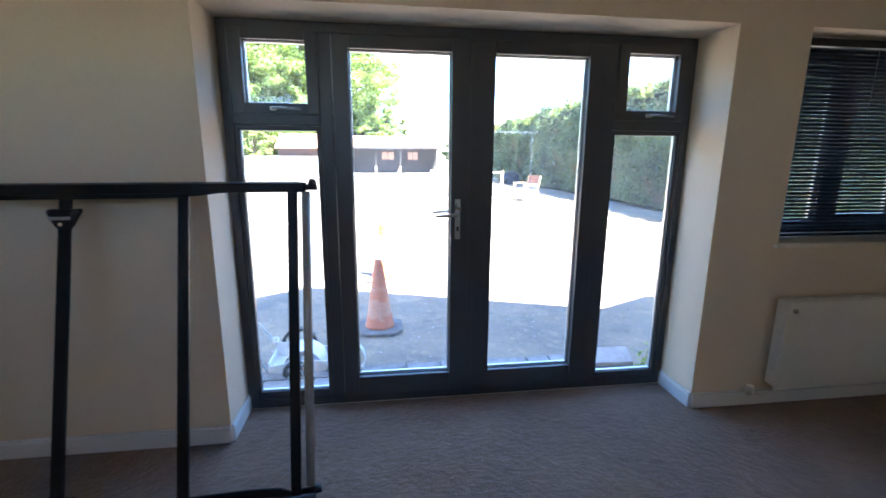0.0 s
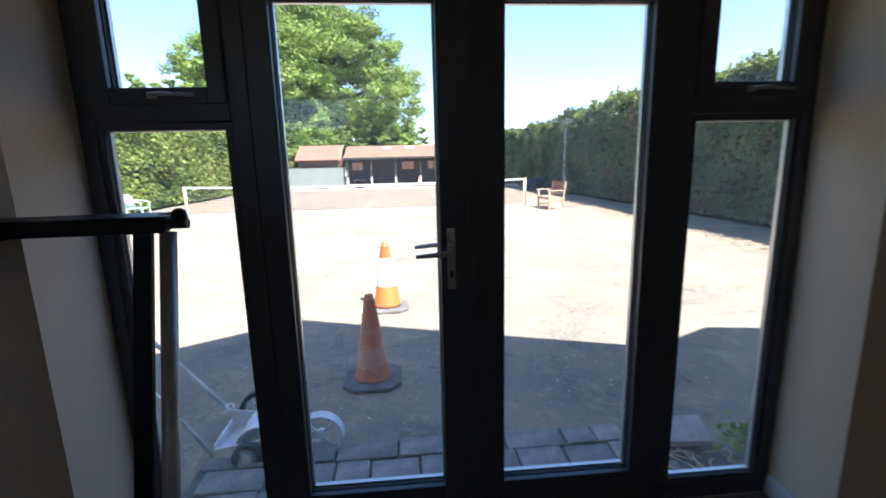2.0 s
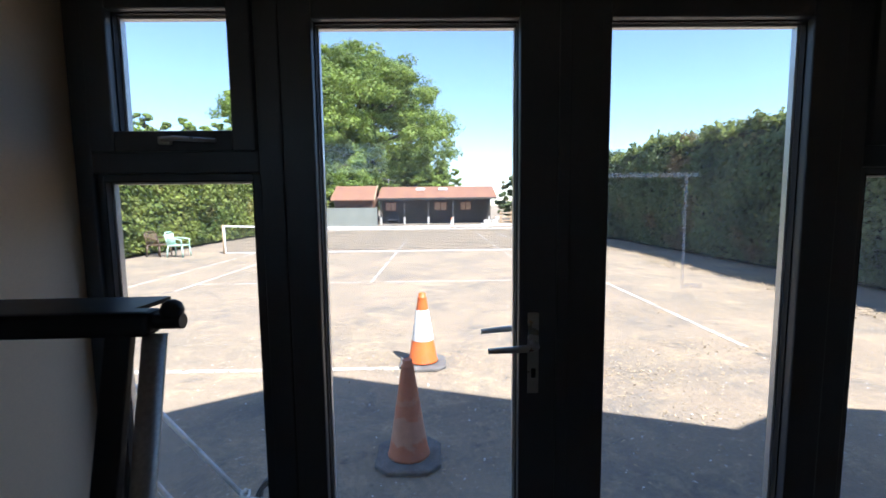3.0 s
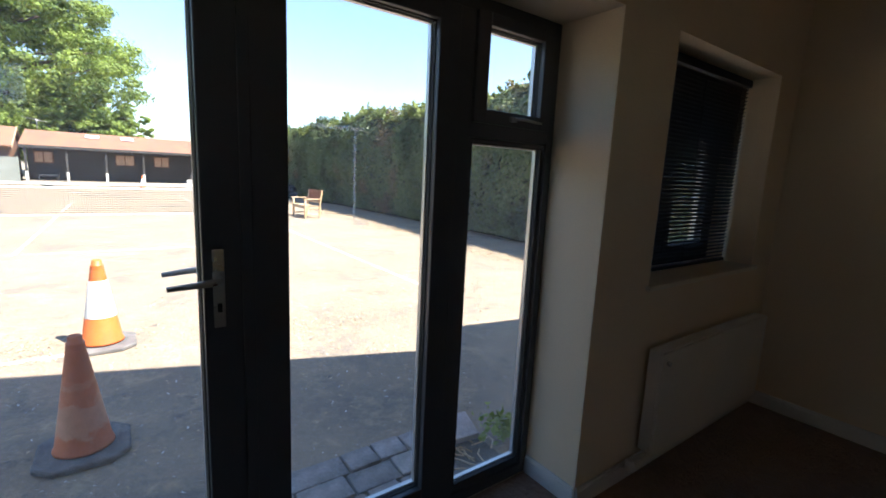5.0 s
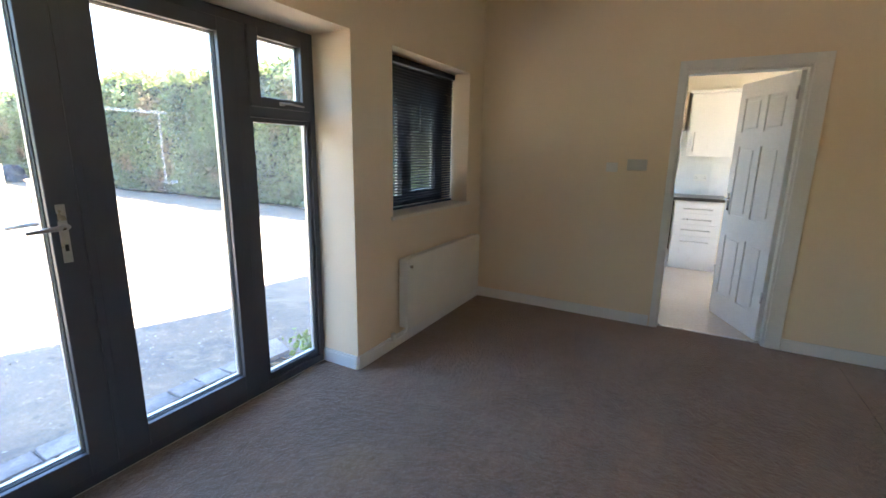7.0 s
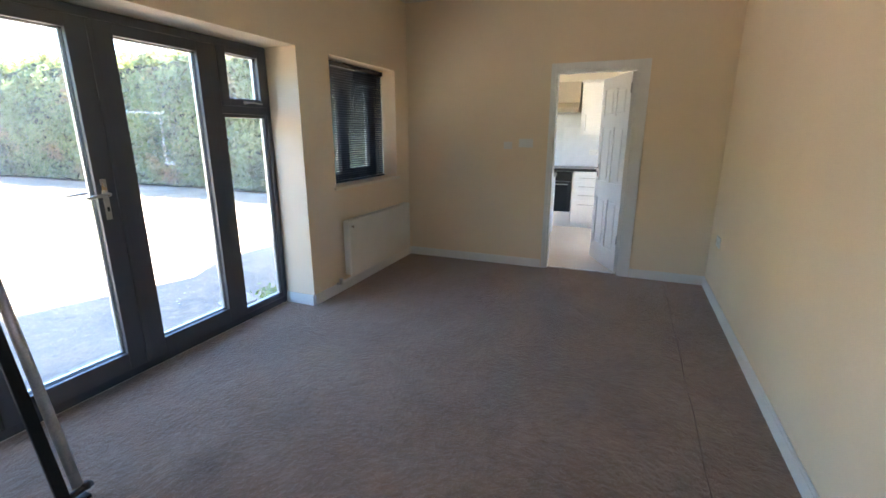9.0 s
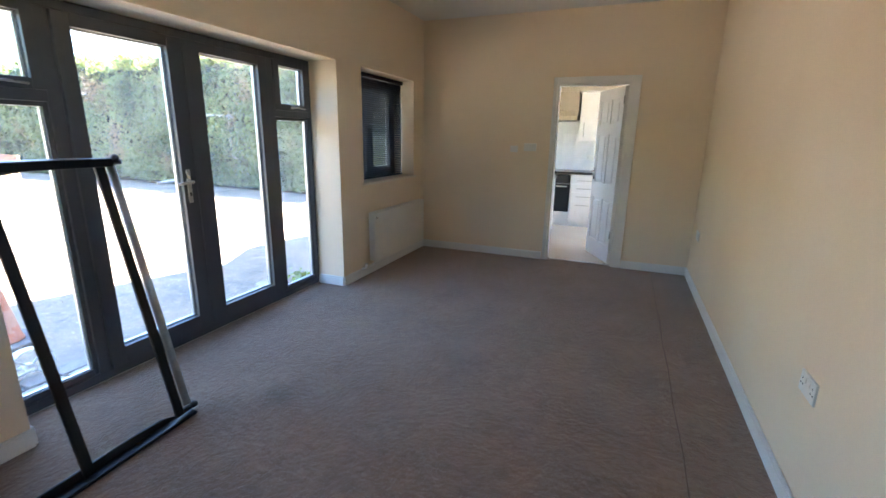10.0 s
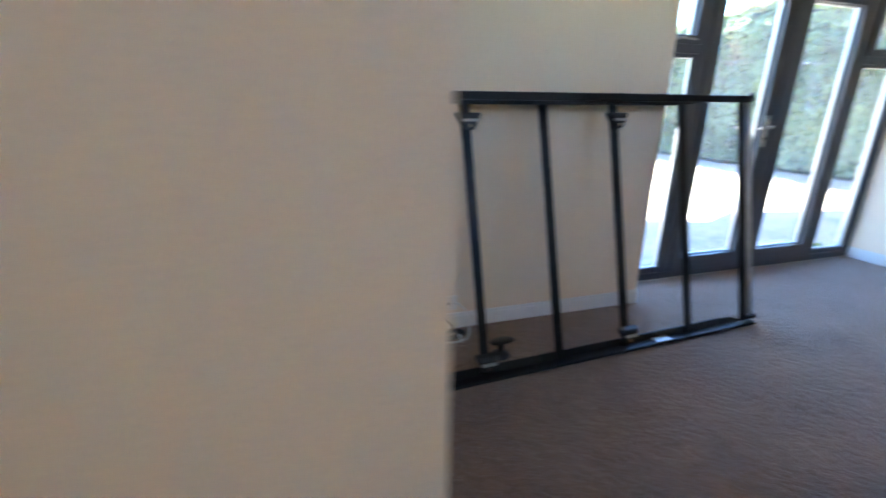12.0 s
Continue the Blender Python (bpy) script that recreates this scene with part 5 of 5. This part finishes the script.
# ---- hedges ----
def hedge(name, x_face, thick, y0, y1, height, mat, label, density, size, away, shoot_mat):
    """A clipped hedge along y: an uneven dark core with leaf sprays over it. x_face is the side that faces the court."""
    t = thing(name, (x_face, (y0 + y1) / 2, G), label, "hedge")
    s = 1 if away > 0 else -1
    def bulge(y, z):
        return 0.28 * noise.noise(Vector((y * 0.35, z * 0.5, x_face))) + 0.14 * noise.noise(Vector((y * 1.1, z * 1.3, 7.0)))
    def top(y):
        return height + 0.34 * noise.noise(Vector((y * 0.42, 3.1, x_face))) + 0.36 * noise.noise(Vector((y * 1.3, 1.1, x_face)))
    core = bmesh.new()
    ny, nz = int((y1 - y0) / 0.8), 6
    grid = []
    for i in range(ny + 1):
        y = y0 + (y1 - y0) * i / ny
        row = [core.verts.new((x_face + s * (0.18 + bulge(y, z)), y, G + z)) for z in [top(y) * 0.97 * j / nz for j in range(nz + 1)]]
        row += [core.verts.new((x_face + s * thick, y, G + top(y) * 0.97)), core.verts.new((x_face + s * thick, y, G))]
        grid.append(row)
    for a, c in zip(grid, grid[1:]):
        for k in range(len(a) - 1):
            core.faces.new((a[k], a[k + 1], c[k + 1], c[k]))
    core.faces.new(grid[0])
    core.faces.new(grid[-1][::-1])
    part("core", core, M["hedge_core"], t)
    face_n = int((y1 - y0) * height * density)
    top_n = int((y1 - y0) * min(thick, 1.4) * density)
    c = np.empty((face_n + top_n, 3))
    nrm = np.empty_like(c)
    # sprays lie closer together where the camera passes nearest
    u = rng.uniform(0, 1, face_n + top_n) ** 1.5
    for i in range(face_n + top_n):
        y = y0 + (y1 - y0) * u[i]
        h = top(y)
        if i < face_n:
            z = h * rng.uniform(0.03, 1.0)
            round_in = 0.35 * max(0.0, z / h - 0.86) / 0.14
            c[i] = (x_face + s * (bulge(y, z) + round_in + rng.normal(0, 0.06)), y, G + z)
            nrm[i] = (-s, 0.0, 0.45)
        else:
            c[i] = (x_face + s * (0.25 + rng.uniform(0, min(thick, 1.4) - 0.3)), y, G + h + abs(rng.normal(0, 0.07)) + (rng.uniform(0, 0.32) if noise.noise(Vector((y * 2.3, x_face, 0.0))) > 0.28 else 0.0))
            nrm[i] = (-s * 0.2, 0.0, 1.0)
    nrm += rng.normal(0, 0.55, nrm.shape)
    nrm /= np.linalg.norm(nrm, axis=1)[:, None]
    lv = new("leaves", leaf_mesh("leaves", c, nrm, size, mat, rng))
    lv.parent = t
    lv.matrix_local = Matrix.Translation(-BASE[t])
    tagged(lv, kind="stuff")
    # shoots along the top; the conifer hedge's are coloured paler to look sunlit
    shoots = int((y1 - y0) * 14)
    cs, ns = [], []
    for k in range(shoots):
        y = y0 + (y1 - y0) * rng.uniform(0, 1) ** 1.4
        base = np.array((x_face + s * rng.uniform(0.12, 1.2), y, G + top(y) - 0.12))
        up = rng.uniform(0.12, 0.52)
        q = rng.uniform(0, 1, (26, 1))
        cs.append(base + q * (rng.normal(0, 0.12), rng.normal(0, 0.12), up) + rng.normal(0, 0.075, (26, 3)) * (1.15 - q))
        d = rng.normal(0, 0.7, (26, 3)) + (-s * 0.2, -0.1, 0.7)
        ns.append(d / np.linalg.norm(d, axis=1)[:, None])
    tg = new("top_growth", leaf_mesh("top_growth", np.concatenate(cs), np.concatenate(ns), 0.10, shoot_mat, rng))
    tg.parent = t
    tg.matrix_local = Matrix.Translation(-BASE[t])
    tagged(tg, kind="stuff")


hedge("hedge", 8.5, 1.8, 1.5, 46.0, 3.69, M["conifer"], "tall clipped conifer hedge along the court, in shade", 430, 0.085, 1, M["sunlit_tips"])
hedge("hedge", -9.9, 1.8, 6.0, 33.0, 4.2, M["privet"], "tall leafy hedge along the court, in sun", 330, 0.11, -1, M["lime"])


# ---- trees ----
def tree(name, at, height, spread, mat, label, clusters, leaves, leaf, low=0.2, clump=(0.12, 0.24)):
    """Tapered trunk, limbs that fork, and a crown of leaf clumps round the limb ends."""
    x, y, z = at
    t = thing(name, at, label, "tree")
    r = np.random.default_rng(int(abs(x * 37 + y * 11)))
    th = height * 0.42
    trunk = [(x, y, z - 0.2), (x + 0.1, y, z + th * 0.4), (x - 0.15, y + 0.1, z + th), (x, y, z + height * 0.75)]
    w = bmesh.new()
    tube(w, trunk, [height * 0.034, height * 0.026, height * 0.02, height * 0.006], 10)
    ends = []
    for k in range(clusters):
        a = k * 2.399963 + r.uniform(-0.3, 0.3)
        f = (k + 0.5) / clusters
        hz = low + (0.97 - low) * f
        # widest below the middle, domed above
        rad = spread * max(0.02, 1 - ((hz - 0.45) / 0.57) ** 2) ** 0.7 * r.uniform(0.4, 1.0)
        e = Vector((x + rad * math.cos(a), y + rad * math.sin(a), z + height * hz * r.uniform(0.94, 1.03)))
        s0 = Vector((x, y, z + height * min(0.7, max(0.18, hz - 0.22))))
        mid = s0.lerp(e, 0.55) + Vector((0, 0, height * 0.03))
        tube(w, [s0, mid, e], [height * 0.011, height * 0.006, height * 0.0015], 6)
        ends.append((e, spread * r.uniform(*clump)))
    part("trunk", w, M["bark"], t)
    cs, ns = [], []
    per = leaves // clusters
    for e, rad in ends:
        knots = r.normal(size=(8, 3))
        knots = np.array(e) + knots / np.linalg.norm(knots, axis=1)[:, None] * rad * r.uniform(0.45, 1.05, (8, 1)) * (1.15, 1.15, 0.8)
        size = rad * r.uniform(0.36, 0.66, 8)
        pick = r.integers(0, 8, per)
        d = r.normal(size=(per, 3))
        d /= np.linalg.norm(d, axis=1)[:, None]
        cs.append(knots[pick] + d * size[pick][:, None] * r.uniform(0.45, 1.08, (per, 1)) * (1.0, 1.0, 0.62))
        nn = d + (0, 0, 0.45) + r.normal(0, 0.3, (per, 3))
        ns.append(nn / np.linalg.norm(nn, axis=1)[:, None])
    cr = new("crown", leaf_mesh("crown", np.concatenate(cs), np.concatenate(ns), leaf, mat, r))
    cr.parent = t
    cr.matrix_local = Matrix.Translation(-BASE[t])


tree("oak_tree", (-9.9, 54.0, G), 19.0, 12.0, M["oak"], "large spreading oak tree behind the low house", 150, 260000, 0.17, 0.12, (0.13, 0.25))
tree("lime_tree", (-13.2, 45.5, G), 14.2, 7.4, M["lime"], "bright green broadleaf tree beside the house", 100, 140000, 0.14, 0.14)
tree("young_tree", (-25.5, 50.0, G), 11.4, 3.6, M["lime"], "slim light green tree beyond the hedge", 26, 14000, 0.24, 0.2)
tree("young_tree", (-30.0, 50.0, G), 12.2, 3.4, M["oak"], "slim feathery tree beyond the hedge", 24, 9000, 0.24, 0.2)
tree("young_tree", (-22.8, 56.0, G), 14.2, 4.2, M["oak"], "dark green tree beyond the hedge", 34, 16000, 0.25, 0.2)
tree("small_tree", (0.6, 49.0, G), 6.0, 3.0, M["oak"], "low rounded tree behind the house roof", 40, 30000, 0.12, 0.1)
tree("small_tree", (9.5, 50.0, G), 5.0, 3.0, M["conifer"], "low dark tree at the end of the court", 24, 12000, 0.2, 0.05)
tree("small_tree", (-1.8, 50.0, G), 7.4, 4.0, M["oak"], "rounded tree behind the house roof", 44, 34000, 0.12, 0.1)

tree("bush", (-9.9, 38.6, G), 4.0, 1.9, M["privet"], "rounded leafy bush behind the grey fence", 30, 22000, 0.10, 0.08)

# ---- low house with veranda ----
HY0 = 37.6
house = thing("house", (0.4, HY0 + 2.5, G), "low dark-boarded house with red roof and veranda", "house")
wallb = one_box(-4.15, 4.95, HY0 + 1.2, HY0 + 5.0, G, 2.0)
part("wall", wallb, M["dark_timber"], house, "dark stained boarding")
rf = prism(bmesh.new(), [(HY0 - 0.15, 1.98), (HY0 - 0.15, 2.06), (HY0 + 2.9, 3.06), (HY0 + 5.5, 2.1), (HY0 + 5.5, 2.0), (HY0 + 2.9, 2.96)], "x", -4.35, 5.3)
roof = part("roof", rf, M["clay"], house, "red-brown tiled roof")
part("fascia", one_box(-4.35, 5.3, HY0 - 0.19, HY0 - 0.155, 1.90, 2.05), M["dark_timber"], roof)
for x in (-0.95, 0.95):
    sk = one_box(x - 0.36, x + 0.36, -0.28, 0.28, 0.0, 0.05, 0.01, m=pose(0, HY0 + 1.95, 2.79, 18.2, 0, 0))
    part("skylight", sk, M["white_paint"], roof, "pale roof light")
deck = part("veranda_deck", one_box(-4.3, 4.4, HY0 - 0.7, HY0 + 1.2, G, G + 0.16), M["deck"], house, "worn timber veranda deck")
part("step", one_box(-4.5, 4.0, HY0 - 1.2, HY0 - 0.7, G, G + 0.08), M["deck"], deck)
for x in (-4.1, -2.2, -0.25, 1.75, 4.7):
    p = part("veranda_post", one_box(x - 0.05, x + 0.05, HY0 - 0.05, HY0 + 0.05, G + 0.16, 1.95), M["dark_timber"], house)
    part("post_foot", one_box(x - 0.065, x + 0.065, HY0 - 0.065, HY0 + 0.065, G + 0.16, G + 0.72), M["kerb"], p, "pale post foot")
for x, w in ((-3.4, 0.8), (0.75, 0.95), (2.85, 0.8)):
    wn_ = part("window", ring(bmesh.new(), x - w / 2 - 0.06, x + w / 2 + 0.06, 1.00, 1.72, HY0 + 1.14, HY0 + 1.195, 0.06, 0.0), M["brown_timber"], house)
    part("mullion", one_box(x - 0.03, x + 0.03, HY0 + 1.14, HY0 + 1.19, 1.06, 1.66), M["brown_timber"], wn_)
    part("curtain", one_box(x - w / 2, x + w / 2, HY0 + 1.18, HY0 + 1.198, 1.06, 1.66), M["curtain"], wn_, "peach curtain behind the panes")
seat = one_box(-3.7, -2.7, HY0 + 0.5, HY0 + 0.95, G + 0.45, G + 0.52, 0.01)
box(seat, -3.7, -2.7, HY0 + 0.92, HY0 + 0.97, G + 0.52, G + 0.9, 0.01)
for x in (-3.68, -2.78):
    box(seat, x, x + 0.07, HY0 + 0.52, HY0 + 0.9, G + 0.16, G + 0.45)
solid("veranda_seat", seat, M["heap"], "dark grey seat on the veranda deck", "bench", (-3.2, HY0 + 0.7, G + 0.16))
ant = thing("roof_aerial", (-3.75, HY0 + 2.9, 3.0), "thin metal television aerial on the house roof", "aerial")
part("mast", one_tube([(-3.75, HY0 + 2.9, 2.95), (-3.75, HY0 + 2.9, 3.75)], 0.02, 6), M["steel"], ant)
part("boom", one_tube([(-4.5, HY0 + 2.9, 3.85), (-3.2, HY0 + 2.9, 3.6)], 0.018, 6), M["steel"], ant)
for k in range(7):
    x = -4.4 + k * 0.18
    part("element", one_tube([(x, HY0 + 2.65, 3.83 - k * 0.035), (x, HY0 + 3.15, 3.83 - k * 0.035)], 0.01, 5), M["steel"], ant)

shed = thing("outbuilding", (-6.2, 39.0, G), "brown timber outbuilding with red tiled roof", "outbuilding")
part("wall", prism(bmesh.new(), [(37.2, G), (41.0, G), (41.0, 2.0), (39.1, 2.95), (37.2, 2.0)], "x", -7.75, -4.75), M["brown_timber"], shed)
rf = prism(bmesh.new(), [(36.85, 1.86), (36.85, 1.95), (39.1, 3.1), (41.35, 1.95), (41.35, 1.86), (39.1, 3.0)], "x", -8.0, -4.55)
part("roof", rf, M["clay"], shed, "red-brown tiled roof")
part("bargeboard", prism(bmesh.new(), [(36.8, 1.80), (36.8, 1.96), (39.1, 3.13), (39.1, 2.97)], "x", -4.548, -4.51), M["timber"], shed, "pale barge board")
fence = thing("panel_fence", (-8.8, 36.2, G), "grey vertical panel fence in front of outbuilding", "fence")
fm = to_mesh("fence_panel", one_box(-0.57, 0.57, -0.02, 0.02, 0.0, 1.5), M["fence"])
for k in range(8):
    piece("fence_panel", fm, fence, (-4.45 + k * 1.2, 0.0, 0.02))
fp = to_mesh("fence_post", one_box(-0.03, 0.03, -0.035, 0.035, 0.0, 1.56), M["fence"])
for k in range(9):
    piece("fence_post", fp, fence, (-5.05 + k * 1.2, 0.0, 0.0))
structure("kerb", one_box(-12, 9.5, 32.2, 32.7, G - 0.1, G + 0.07, 0.02), M["kerb"], "pale concrete kerb beyond the court")
st = thing("timber_stack", (4.6, 35.8, G), "stack of pale timber offcuts beside veranda", "timber stack")
for k, (dx, dz, l) in enumerate(((-0.5, 0.0, 0.5), (0.0, 0.0, 0.6), (0.4, 0.0, 0.4), (-0.3, 0.26, 0.5), (0.3, 0.26, 0.45), (0.5, 0.5, 0.3))):
    part("block", one_box(4.6 + dx - l / 2, 4.6 + dx + l / 2, 35.6, 36.0, G + dz, G + dz + 0.25, 0.015), M["kerb"], st)
wb = lathe(bmesh.new(), [(0.20, 0.0), (0.30, 0.05), (0.32, 0.16), (0.22, 0.20)], (-2.9, 34.4, G), 16)
solid("black_tub", wb, M["plastic"], "black rubber tub on the ground", "tub", (-2.9, 34.4, G))

# ---- small litter on the ground ----
def litter(name, n, place, size, mat, label):
    c = np.array([place() for _ in range(n)])
    nrm = rng.normal(0, 0.25, (n, 3)) + (0, 0, 1)
    nrm /= np.linalg.norm(nrm, axis=1)[:, None]
    ob = new(name, leaf_mesh(name, c, nrm, size, mat, rng, 2.4))
    tagged(ob, label, "litter", kind="stuff")


def by_hedge():
    y = rng.uniform(3.0, 26.0)
    return (6.98 + rng.normal(0, 0.26) + 0.25 * math.sin(y * 1.3), y, G + 0.012 + abs(rng.normal(0, 0.02)))


def on_yard():
    k = int(rng.integers(0, 9))
    cx, cy, w = ((2.2, 5.6, 0.5), (3.4, 6.4, 0.7), (5.0, 6.0, 0.9), (0.0, 6.1, 0.5), (4.2, 8.2, 0.9), (2.6, 8.0, 0.7), (-1.2, 7.4, 0.8), (5.8, 9.6, 0.9), (1.6, 4.6, 0.8))[k]
    return (cx + rng.normal(0, w), cy + rng.normal(0, w * 0.45), G + 0.008)


def anywhere():
    return (rng.uniform(-3, 7), rng.uniform(3.4, 10.0), G + 0.006)


litter("dry_hedge_litter", 9000, by_hedge, 0.022, M["straw"], "straw-coloured dry clippings along the hedge foot")
litter("dry_yard_litter", 5200, on_yard, 0.013, M["straw"], "scattered straw-coloured litter on the asphalt")
litter("pale_grit", 900, anywhere, 0.012, M["stone"], "small pale stones scattered on the asphalt")

# ---- low timber rail fence beyond the veranda ----
rail = thing("rail_fence", (5.9, 36.6, G), "pale low timber rail fence beside the house", "fence")
for x in (5.5, 6.3):
    part("post", one_box(x - 0.05, x + 0.05, 36.55, 36.65, G, G + 1.15, 0.01), M["timber"], rail)
for z in (0.35, 0.65, 0.95):
    part("rail", one_box(5.35, 6.45, 36.50, 36.548, G + z, G + z + 0.09, 0.008), M["timber"], rail)
